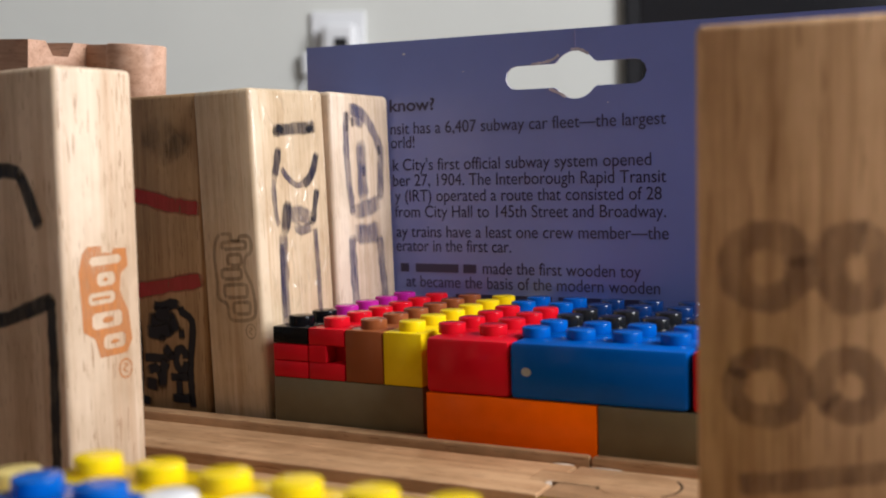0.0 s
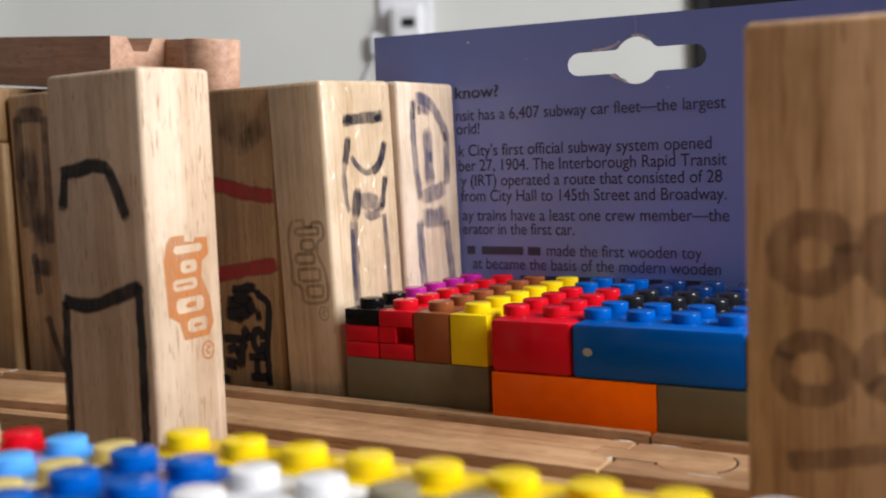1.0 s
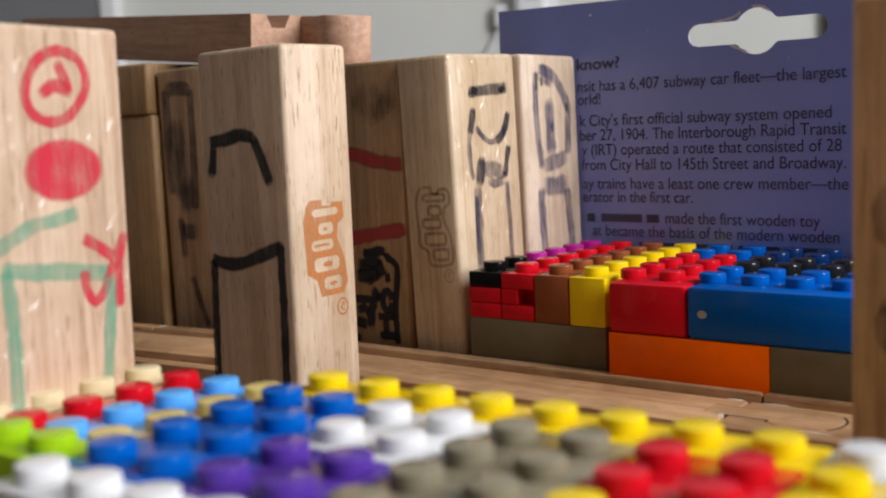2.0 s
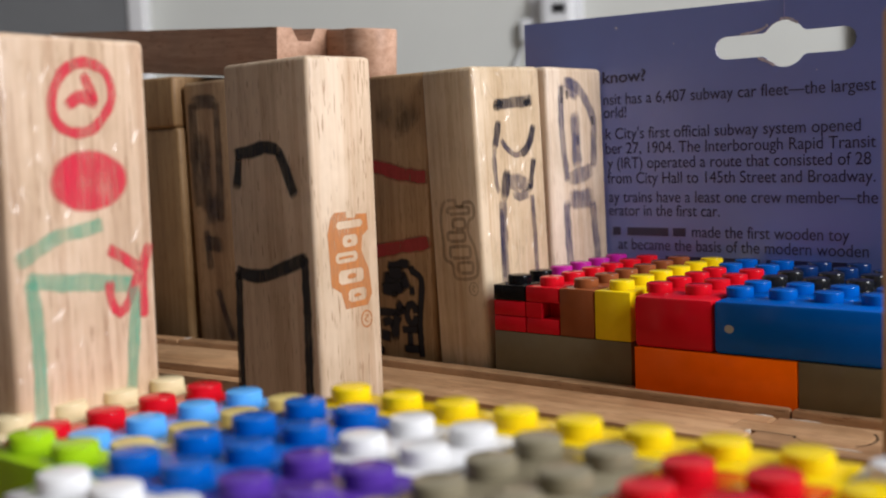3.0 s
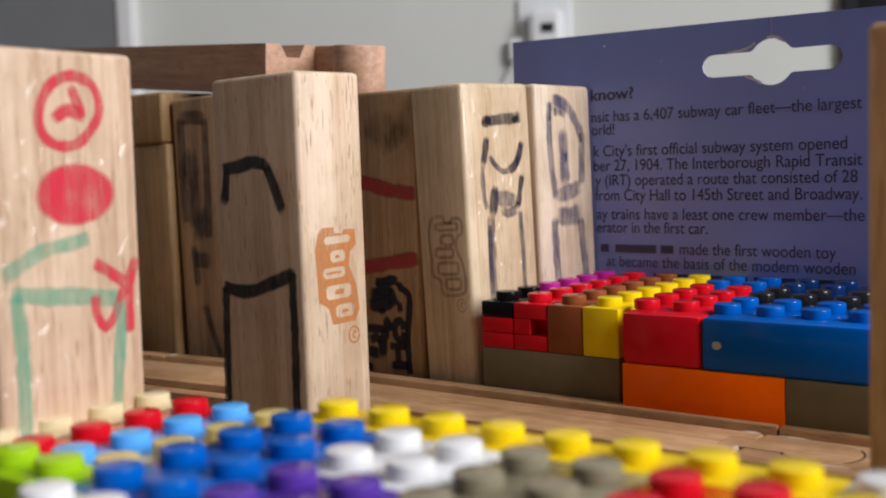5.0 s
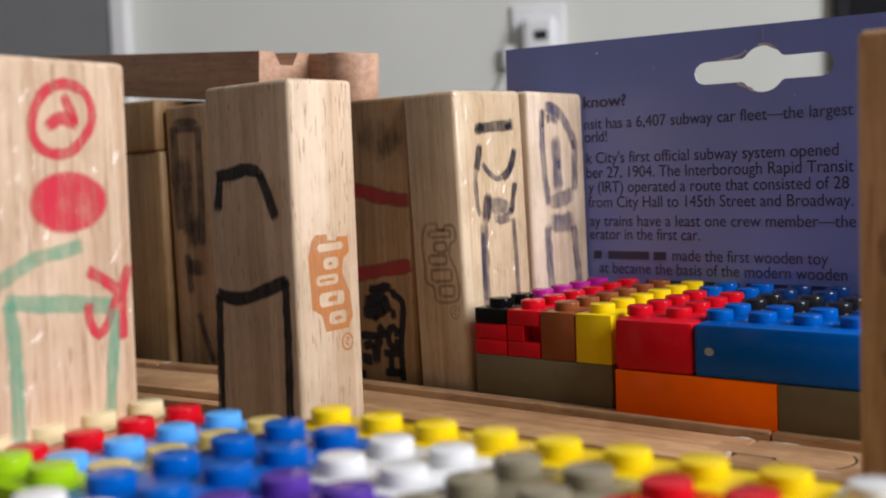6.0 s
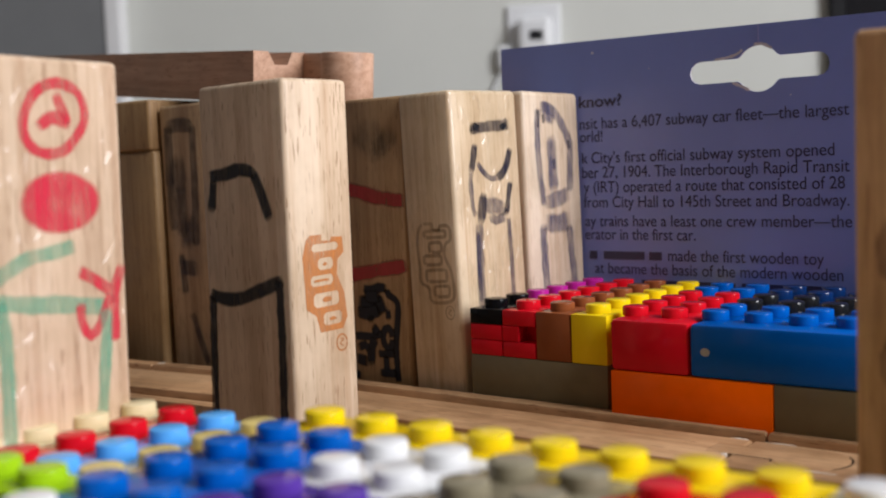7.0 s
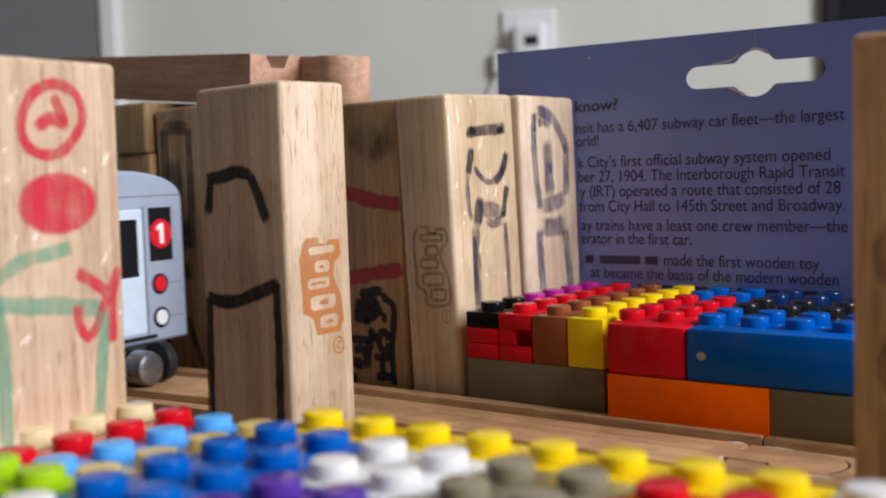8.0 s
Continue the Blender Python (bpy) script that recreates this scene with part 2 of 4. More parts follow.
def ribbon(lines, width, depth=0.006, wobble=0.12, seed=1):
    """Strokes drawn in the plane y = 0 (x across, z up), their face towards -y, with round ends and an uneven edge."""
    rnd = random.Random(seed)
    bm = bmesh.new()
    soft = bm.verts.layers.float.new("soft")
    for line in lines:
        pts = [Vector((x, 0, z)) for x, z in line]
        fine = []
        n = len(pts)
        for i in range(n - 1):
            p0, p1, p2, p3 = pts[max(0, i - 1)], pts[i], pts[i + 1], pts[min(n - 1, i + 2)]
            k = max(2, int((p2 - p1).length / (width * 0.5)))
            for j in range(k):
                t = j / k
                fine.append(0.5 * ((2 * p1) + (p2 - p0) * t + (2 * p0 - 5 * p1 + 4 * p2 - p3) * t * t + (3 * p1 - p0 - 3 * p2 + p3) * t ** 3))
        fine.append(pts[-1])
        for i, p in enumerate(fine):
            w = noise.noise_vector(Vector((p.x * 3.1 + seed, p.z * 3.1, seed * 0.7))) * width * 0.1
            fine[i] = p + Vector((w.x, 0, w.y))
        rows = []
        for i, p in enumerate(fine):
            d = (fine[min(i + 1, len(fine) - 1)] - fine[max(i - 1, 0)])
            d = d.normalized() if d.length > 1e-6 else Vector((1, 0, 0))
            side = Vector((-d.z, 0, d.x)) * width * 0.5 * (1 + rnd.uniform(-wobble, wobble))
            end = i in (0, len(fine) - 1)
            row = []
            for k, full in ((1.12, 0.0), (0.72, 1.0), (-0.72, 1.0), (-1.12, 0.0)):
                v = bm.verts.new(p + side * (k * 0.75 if end else k) + Vector((0, -depth, 0)))
                v[soft] = 0.0 if end else full
                row.append(v)
            rows.append(row)
        for r0, r1 in zip(rows, rows[1:]):
            for k in range(3):
                bm.faces.new((r0[k], r0[k + 1], r1[k + 1], r1[k]))
    return bm


def ring(cx, cz, rx, rz, n=18, a0=0.0, a1=360.0):
    return [(cx + rx * math.cos(radians(a0 + (a1 - a0) * i / n)), cz + rz * math.sin(radians(a0 + (a1 - a0) * i / n))) for i in range(n + 1)]


def disc(cx, cz, rx, rz, depth=0.006, n=72, seed=3):
    """A flat round spot with an uneven outline and a soft rim."""
    rnd = random.Random(seed)
    bm = bmesh.new()
    soft = bm.verts.layers.float.new("soft")
    inner, outer = [], []
    for i in range(n):
        a = 2 * math.pi * i / n
        k = 1 + 0.05 * noise.noise(Vector((2 * math.cos(a), 2 * math.sin(a), seed))) + rnd.uniform(-0.008, 0.008)
        for ring_of, f, full in ((inner, 0.9, 1.0), (outer, 1.04, 0.0)):
            v = bm.verts.new((cx + rx * k * f * math.cos(a), -depth, cz + rz * k * f * math.sin(a)))
            v[soft] = full
            ring_of.append(v)
    bm.faces.new(inner)
    for i in range(n):
        j = (i + 1) % n
        bm.faces.new((inner[i], outer[i], outer[j], inner[j]))
    return bm


def filled(loops, depth=0.0):
    """A flat printed shape in the plane y = -depth: the first loop is its outline, the others are holes in it."""
    cu = bpy.data.curves.new("shape", "CURVE")
    cu.dimensions, cu.fill_mode = "2D", "BOTH"
    for pts in loops:
        sp = cu.splines.new("POLY")
        sp.points.add(len(pts) - 1)
        for q, (x, z) in zip(sp.points, pts):
            q.co = (x * CM, z * CM, 0, 1)
        sp.use_cyclic_u = True
    ob = bpy.data.objects.new("shape", cu)
    scene.collection.objects.link(ob)
    me = bpy.data.meshes.new_from_object(ob.evaluated_get(bpy.context.evaluated_depsgraph_get()))
    bpy.data.objects.remove(ob)
    me.transform(Matrix.Translation((0, -depth * CM, 0)) @ Matrix.Rotation(radians(90), 4, "X"))
    film = me.attributes.new("soft", "FLOAT", "POINT")
    film.data.foreach_set("value", [1.0] * len(me.vertices))
    return me


# ---- room ----
# the far wall stands square to this line of sight
EYE, AHEAD, SIDE = Vector((12.39, -16.86, 0)), Vector((-0.46, 0.888, 0)), Vector((0.888, 0.46, 0))
WALL_PAINT = plain("wall_paint", (0.665, 0.675, 0.63), 0.75, 0.3, 0.03, 6.0, 0.03)
WHITE_PAINT = plain("white_paint", (0.80, 0.80, 0.80), 0.45, 0.4, 0.03, 20.0)
ROOM = math.degrees(math.atan2(SIDE.y, SIDE.x))
FAR = 110.0


def room_m(lat, far, z):
    """A pose in the room: lat to the right and far ahead of the first standpoint, turned with the walls."""
    p = EYE + SIDE * lat + AHEAD * far
    return at(p.x, p.y, z, 0, 0, ROOM)


def structure(name, bm, mat, label, m, cat="wall"):
    ob = new(name, mesh_of(bm, name, mat))
    ob.matrix_basis = m
    return tagged(ob, label, cat, kind="structure")


FLOOR_Z, CEIL_Z = -75.0, 170.0
structure("wall_north", box(-160, 130, 0, 10, FLOOR_Z, CEIL_Z), WALL_PAINT, "smooth off-white painted plaster wall", room_m(0, FAR, 0))
# added to close the room out of view; its grey limits the bounce
structure("wall_west", box(-10, 0, -230, 0, FLOOR_Z, CEIL_Z), plain("side_wall_paint", (0.40, 0.39, 0.37), 0.8, 0.2, 0.05, 8.0), "unseen side wall, grey to cut bounced light", room_m(-160, FAR, 0))
# unseen wall behind the viewer, added dark to hold down fill on front faces
DIM_PAINT = plain("brown_grey_paint", (0.10, 0.088, 0.08), 0.8, 0.2, 0.1, 8.0)
structure("wall_south", box(-160, 130, -10, 0, FLOOR_Z, CEIL_Z), DIM_PAINT, "unseen wall behind, kept dark brown-grey to cut bounced light", room_m(0, FAR - 230, 0))
# the window wall, with its opening
WIN = (-187.0, -105.0, 32.0, 152.0)
bm = box(0, 10, -230, WIN[0], FLOOR_Z, CEIL_Z)
box(0, 10, WIN[1], 0, FLOOR_Z, CEIL_Z, bm=bm)
box(0, 10, WIN[0], WIN[1], FLOOR_Z, WIN[2], bm=bm)
box(0, 10, WIN[0], WIN[1], WIN[3], CEIL_Z, bm=bm)
structure("wall_east", bm, WALL_PAINT, "off-white painted wall with a wide window opening", room_m(130, FAR, 0))
# ceiling and floor are added out of view, toned down to lower the ambient
structure("ceiling", box(-160, 130, -230, 0, CEIL_Z, CEIL_Z + 10), plain("ceiling_paint", (0.50, 0.50, 0.50), 0.8), "unseen ceiling, greyed to cut bounced light", room_m(0, FAR, 0), "ceiling")
structure("floor", box(-160, 130, -230, 0, FLOOR_Z - 8, FLOOR_Z), plain("floor_grey_brown", (0.28, 0.25, 0.22), 0.9, 0.1, 0.2, 80.0), "unseen grey-brown floor, dulled to cut bounced light", room_m(0, FAR, 0), "floor")
lamp_at = EYE + SIDE * 128 + AHEAD * (FAR + (WIN[0] + WIN[1]) / 2)
window_light("window_daylight", (lamp_at.x, lamp_at.y, 92), (0, -2, 4), 80, 116, 42.3, (0.955, 0.955, 1.0))

# ---- table ----
table = thing("table", "brown wooden table top under the toys", "table", 0, 0, 0)
part("tabletop", box(-60, 60, -40, 45, -2.5, 0, 0.3), TABLE_WOOD, table)
for lx in (-55, 55):
    for ly in (-35, 40):
        part("leg", box(lx - 2.5, lx + 2.5, ly - 2.5, ly + 2.5, FLOOR_Z, -2.5, 0.2), TABLE_WOOD, table)


# ---- toy bricks ----
PITCH, BRICK, PLATE = 0.8, 0.96, 0.32
STUD_MESH = {}


def stud_mesh(colour):
    if colour not in STUD_MESH:
        STUD_MESH[colour] = mesh_of(cyl(0.245, 0, 0.175, 20, bevel=0.03), "stud", PLASTIC[colour], True)
    return STUD_MESH[colour]


def toy_brick(colour, x, y, z, nx, ny, h=BRICK, edge=0.03, studs=True, label="", group="toy bricks of the platform", rz=0.0, gap=0.008, grow=(0.0, 0.0, 0.0)):
    """A studded plastic brick whose low corner stands at x, y, z."""
    b = thing("toy_brick", label or f"glossy {colour} studded plastic brick, {nx} by {ny}, in the platform", "toy brick", x, y, z, rz, group)
    part("body", box(gap + grow[0], nx * PITCH - gap + grow[1], gap - grow[2], ny * PITCH - gap, 0, h - 0.003, edge, 2), PLASTIC[colour], b, smooth=True)
    if studs:
        for i in range(nx):
            for j in range(ny):
                part("stud", stud_mesh(colour), None, b, m=at((i + 0.5) * PITCH, (j + 0.5) * PITCH, h - 0.004))
    return b


Z1, Z2, Z3 = 0.16, 1.12, 2.08   # lower course, middle course, top course

# far platform: base plate and hidden lower course
base = thing("base_plate", "dark tan studded base plate under the platform", "base plate", 0, 0, 0)
part("plate", box(0, 9.6, 0.004, 4.8, 0, Z1), PLASTIC["dark tan"], base)
for c0 in range(0, 12, 4):
    toy_brick("dark tan", c0 * PITCH, 0, Z1, 4, 6, studs=False, edge=0.02)
    toy_brick("orange" if c0 == 4 else "dark tan", c0 * PITCH, 0, Z2, 4, 6, studs=False, edge=0.02, grow=((0.0, 0.0, 0.0), (0.2, 0.1, 0.28), (0.1, 0.2, 0.27))[c0 // 4])
# top course
toy_brick("black", 0, 0, Z3 + 2 * PLATE, 1, 2, PLATE, label="black studded plate on two red plates")
for k in range(2):
    toy_brick("red", 0, 0, Z3 + k * PLATE, 1, 2, PLATE, studs=False, label="flat red plate in a stack of thin plates")
toy_brick("magenta", 0, 2 * PITCH, Z3, 1, 4)
toy_brick("red", PITCH, 0, Z3 + 2 * PLATE, 1, 2, PLATE, label="red studded plate over a notched red brick")
toy_brick("red", PITCH, 0, Z3, 1, 2, PLATE, studs=False, label="flat red plate in a stack of thin plates")
notch = thing("toy_brick", "red plastic brick with a square notch in its front", "toy brick", PITCH, 0, Z3 + PLATE, 0, "toy bricks of the platform")
bm = box(0.008, 0.40, 0.008, 1.592, 0, PLATE - 0.003, 0.02)
box(0.40, 0.792, 0.32, 1.592, 0, PLATE - 0.003, 0, bm=bm)
part("body", bm, PLASTIC["red"], notch)
toy_brick("red", PITCH, 2 * PITCH, Z3, 1, 4)
toy_brick("brown", 2 * PITCH, 0, Z3, 1, 6)
toy_brick("yellow", 3 * PITCH, 0, Z3, 1, 6)
toy_brick("red", 4 * PITCH, 0, Z3, 2, 4, edge=0.09, grow=(0.2, 0.18, 0.28))
blue = toy_brick("blue", 6 * PITCH, 0, Z3, 4, 2, edge=0.09, grow=(0.18, -0.01, 0.28), label="glossy blue studded brick with a dried glue spot")
part("glue_spot", disc(0.34, 0.47, 0.085, 0.07, 0.0, seed=5), plain("dried_glue", (0.36, 0.36, 0.33), 0.5), blue, "dried grey glue spot", at(0.15, -0.284, 0))
toy_brick("smoky", 6 * PITCH, 2 * PITCH, Z3, 4, 2, label="smoky black studded plastic brick in the platform")
toy_brick("blue", 4 * PITCH, 4 * PITCH, Z3, 2, 2)
toy_brick("deep blue", 6 * PITCH, 4 * PITCH, Z3, 4, 2, label="see-through dark blue studded brick in the platform")
toy_brick("red", 10 * PITCH, 0, Z3, 2, 2, edge=0.07, grow=(0.02, 0.0, 0.26))
toy_brick("blue", 10 * PITCH, 2 * PITCH, Z3, 2, 4)

# near platform
GX, GY, GTURN = 3.76, -8.29, 1.08   # its back corner and its turn
NEAR_Z = Z3 - 0.11
LOW = NEAR_Z - 0.28                 # the strip beside it lies lower, a little apart
STRIP = (-0.40, 0.06)


def near(colour, c, r, nx, ny, z=NEAR_Z, strip=False, **kw):
    """Column c to the right and row r towards the viewer on the near platform."""
    dx, dy = STRIP if strip else (0.0, 0.0)
    u, v, a = (c - 4) * PITCH + dx, -(r + ny) * PITCH + dy, radians(GTURN)
    return toy_brick(colour, GX + u * math.cos(a) - v * math.sin(a), GY + u * math.sin(a) + v * math.cos(a), z, nx, ny, group="toy bricks of the near platform", edge=0.03,
                     rz=GTURN, label=f"glossy {colour} studded plastic brick in the near platform", **kw)


for c, colour in enumerate(("beige", "red", "light blue", "tan")):
    near(colour, c, 0, 1, 4, LOW, strip=True)
near("lime", 2, 4.15, 2, 1)
near("sand", 2, 4.15, 2, 1, LOW + 0.005, h=NEAR_Z - LOW - 0.005, studs=False)
near("yellow", 4, 0, 8, 1)
near("blue", 4, 1, 2, 4)
near("white", 6, 1, 2, 2)
near("purple", 6, 3, 2, 2)
near("sand", 8, 1, 2, 4)
near("red", 10, 1, 2, 2)
near("yellow", 10, 3, 2, 2)
near("white", 12, 0, 2, 1)
near("yellow", 12, 1, 2, 3)
near("white", 4, 5, 4, 1)
near("sand", 8, 5, 4, 1)
near_base = thing("base_plate", "dark tan base plate under the near platform", "base plate", GX, GY, 0, GTURN)
part("plate", box(-3.6, 8.0, -4.8, 0.06, 0, 0.01), PLASTIC["dark tan"], near_base)
for r0 in (0, 2, 4):
    near("sand", 0, r0, 4, 2, 0.01, h=LOW - BRICK - 0.01, studs=False, strip=True)
    near("sand", 0, r0, 4, 2, LOW - BRICK, studs=False, strip=True)
    for c0, n in ((4, 4), (8, 4), (12, 2)):
        near("sand", c0, r0, n, 2, 0.01, h=NEAR_Z - BRICK - 0.01, studs=False)
        near("sand", c0, r0, n, 2, NEAR_Z - BRICK, studs=False)


# ---- wooden track ----
TRACK_TOP, TRACK_W = 1.28, 3.5


def track_profile(y1, y0, top):
    g = 0.30
    pts = [(y1, 0)]
    w = y1 - y0
    for a, b in ((0.36, 0.92), (w - 0.92, w - 0.36)):
        pts += [(y1 - a + 0.0, top), (y1 - a, top - g), (y1 - b, top - g), (y1 - b, top)]
    pts.insert(1, (y1, top))
    return pts + [(y0, top), (y0, 0)]


def track(x0, x1, y1, label, peg=False, x=0.0, y=0.0, rz=0.0):
    t = thing("wooden_track", label, "toy track", x, y, 0, rz, group="wooden tracks")
    prof = track_profile(y1, y1 - TRACK_W, TRACK_TOP)
    bm = bmesh.new()
    a = [bm.verts.new((x0, y, z)) for y, z in prof]
    b = [bm.verts.new((x1, y, z)) for y, z in prof]
    bm.faces.new(a)
    bm.faces.new(b[::-1])
    for i in range(len(prof)):
        j = (i + 1) % len(prof)
        bm.faces.new((a[i], b[i], b[j], a[j]))
    bmesh.ops.recalc_face_normals(bm, faces=bm.faces)
    tops = [e for e in bm.edges if all(abs(v.co.z - TRACK_TOP) < 1e-4 for v in e.verts)]
    bmesh.ops.bevel(bm, geom=tops, offset=0.05, segments=2, affect="EDGES", profile=0.5)
    part("body", bm, TRACK_WOOD, t, smooth=True)
    if peg:
        c = y1 - TRACK_W / 2 + 0.12
        part("peg", prism([(x1 - 0.4, c - 0.28), (x1 + 0.7, c - 0.28)] + [(x1 + 1.2 + 0.62 * math.cos(radians(q)), c + 0.62 * math.sin(radians(q))) for q in range(-140, 141, 20)] + [(x1 + 0.7, c + 0.28), (x1 - 0.4, c + 0.28)],
                          0.1, TRACK_TOP + 0.01, 0.03), TRACK_WOOD, t)
    return t


JOIN = 6.40
BEND_X, BEND_Y, BEND = -3.5, -0.03, 5.7   # the track turns a little towards the viewer past this joint
far_left = track(BEND_X, JOIN, -0.03, "brown wooden toy train track with two grooves and a round peg", peg=True)
far_turn = track(-5.75, -0.36, 0.0, "short brown wooden toy track piece with two grooves", x=BEND_X, y=BEND_Y, rz=BEND)
far_mid = track(-44, -5.80, 0.0, "brown wooden toy train track with two grooves", x=BEND_X, y=BEND_Y, rz=BEND)
far_right = track(JOIN + 0.05, 30, -0.03, "worn wooden toy train track, its edge chipped at the joint")
BARE = plain("bare_wood_chip", (0.62, 0.52, 0.42), 0.7, 0.2, 0.2, 400.0)
CRACK = plain("joint_gap", (0.05, 0.028, 0.015), 0.9, 0.1)


def chip(parent, x, y, a, b, label="pale chipped edge"):
    part("chip", prism([(x - a, y - b * 0.4), (x - a * 0.2, y - b), (x + a, y - b * 0.5), (x + a * 0.7, y + b * 0.4), (x, y + b * 0.7)], TRACK_TOP - 0.12, TRACK_TOP + 0.012, 0.01), BARE, parent, label)


cy_peg = -0.03 - TRACK_W / 2 + 0.12
chip(far_right, JOIN + 0.22, -0.12, 0.16, 0.07)
chip(far_right, JOIN + 0.9, -0.09, 0.3, 0.035)
chip(far_turn, -5.62, -0.14, 0.07, 0.16)
chip(far_mid, -6.7, -0.98, 0.45, 0.035)
chip(far_left, JOIN - 0.2, -0.98, 0.18, 0.04)
chip(far_right, JOIN + 1.55, cy_peg - 0.63, 0.3, 0.03)
chip(far_right, JOIN + 0.5, -1.0, 0.28, 0.025)
chip(far_left, JOIN - 0.05, cy_peg - 0.32, 0.05, 0.09)
cx, cy = JOIN + 1.2, -0.03 - TRACK_W / 2 + 0.12
socket = [(cx + 0.645 * math.cos(radians(q)), cy + 0.645 * math.sin(radians(q))) for q in range(-140, 141, 14)]
bm = bmesh.new()
loop = [(JOIN, cy - 0.30), (JOIN + 0.68, cy - 0.30)] + socket + [(JOIN + 0.68, cy + 0.30), (JOIN, cy + 0.30)]
ins = [(JOIN, cy - 0.26), (JOIN + 0.72, cy - 0.26)] + [(cx + 0.6 * math.cos(radians(q)), cy + 0.6 * math.sin(radians(q))) for q in range(-140, 141, 14)] + [(JOIN + 0.72, cy + 0.26), (JOIN, cy + 0.26)]
vo = [bm.verts.new((x, y, TRACK_TOP + 0.004)) for x, y in loop]
vi = [bm.verts.new((x, y, TRACK_TOP + 0.004)) for x, y in ins]
for k in range(len(loop) - 1):
    mid = (loop[k][0] + loop[k + 1][0]) / 2, (loop[k][1] + loop[k + 1][1]) / 2
    if mid[0] > cx + 0.45 or (mid[1] < cy and mid[0] < cx - 0.45):
        bm.faces.new((vo[k], vo[k + 1], vi[k + 1], vi[k]))
for v in [v for v in bm.verts if not v.link_faces]:
    bm.verts.remove(v)
part("socket_gap", bm, CRACK, far_right, "dark gap round the joining peg")


# ---- upright wooden blocks ----
def wood_block(label, x, y, rz, w, d, h, mat=BLOCK, name="wooden_block", z=0.0, edge=0.09, group="upright wooden blocks", rx=0.0, ry=0.0):
    """A block whose front low left corner stands at x, y; w across its front, d deep, h high."""
    t = thing(name, label, "wooden block", x, y, z, rz, group, rx=rx, ry=ry)
    part("body", box(0, w, 0, d, 0, h, edge, 3), mat, t, smooth=True)
    return t


def side_m(w):
    """A pose that lays a drawing on the right side of a block of width w."""
    return at(w, 0, 0, 0, 0, 90)


H = 7.43
block_a = wood_block("pale wooden block with black strokes, standing between two tracks", 0.34 - 2.367, -5.39 + 0.249, -6.0, 2.38, 1.42, 7.5)
block_b = wood_block("pale lacquered wooden block with navy strokes, standing beside the platform", -1.69, 0.32, -2.2, 1.42, 2.37, H + 0.07, BLOCK_LACQUER, edge=0.11, ry=-1.15, rx=1.2)
block_c = wood_block("pale wooden block with faded blue outlines, standing beside the platform", -1.57, 2.72, -0.5, 1.42, 2.37, H + 0.12, BLOCK_PALE, edge=0.11, ry=-1.2)
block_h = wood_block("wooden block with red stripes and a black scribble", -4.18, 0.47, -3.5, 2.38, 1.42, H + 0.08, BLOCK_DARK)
block_d = wood_block("pale wooden block with red and green marker drawings", 0.655 - 1.415, -11.06 - 0.15, 6, 1.42, 2.37, 7.58, BLOCK_PINK, ry=1.1)
block_e = wood_block("amber wooden block with faded brown rings, standing between the tracks", 9.33, -5.02, 5, 2.40, 1.26, 7.37, BLOCK_AMBER)
block_g = wood_block("wooden block with a faded grey outline standing behind the track", -9.9, 0.35, 0, 2.5, 1.5, 7.75, BLOCK_OLD, ry=-1.2)
block_k = wood_block("dark wooden block standing behind the track", -12.75, 0.15, 0, 2.65, 1.5, 6.62, BLOCK_BROWN)
block_l = wood_block("dark wooden block lying across two upright blocks", -17.6, 0.1, 0, 7.45, 2.4, 1.33, BLOCK_BROWN, z=6.62, group="")
block_m = wood_block("dark wooden block standing behind the track", -17.6, 0.15, 0, 2.5, 1.5, 6.62, BLOCK_BROWN)
block_n = wood_block("wooden block carrying the end of a track piece", -8.2, 2.2, 0, 1.42, 2.37, 7.79, BLOCK_OLD)


def draw(block, m, lines, mat, label, seed=1, wide=1.35):
    """Marker strokes, each one (width, line), laid on a face of a block."""
    for k, (w, line) in enumerate(lines):
        part("marker_stroke", ribbon([line], w * wide, depth=0.005 + 0.0012 * k, wobble=0.12, seed=seed + 40 * k), mat, block, label, m)


FRONT = at(0, 0, 0)
draw(block_a, FRONT, [(0.14, [(0.25, 5.28), (0.32, 5.59), (0.37, 5.93)]), (0.145, [(0.24, 5.9), (0.75, 5.98), (1.25, 6.03), (1.6, 5.93)]), (0.14, [(1.5, 5.99), (1.71, 5.63), (1.92, 5.16)])], INK_BLACK, "thick black arch stroke", 2, 1.7)
draw(block_a, FRONT, [(0.15, [(0.05, 0.4), (0.08, 1.65), (0.12, 2.65), (0.17, 3.85)]), (0.165, [(0.09, 3.81), (0.73, 3.78), (1.40, 3.92), (2.18, 4.18)]), (0.15, [(2.09, 4.2), (2.10, 3.33), (2.06, 1.91), (2.03, 0.4)])],
     INK_BLACK, "thick black square arch", 3, 1.5)


def cell(u0, u1, z1, z0, tilt=0.03):
    """A plain cell with cut corners, leaning a little, as one hole of a printed shape."""
    c, e = 0.05, (u1 - u0) * tilt
    return [(u0 + c, z0), (u1 - c, z0 + e), (u1, z0 + c + e), (u1, z1 - c + e), (u1 - c, z1 + e), (u0 + c, z1), (u0, z1 - c), (u0, z0 + c)]


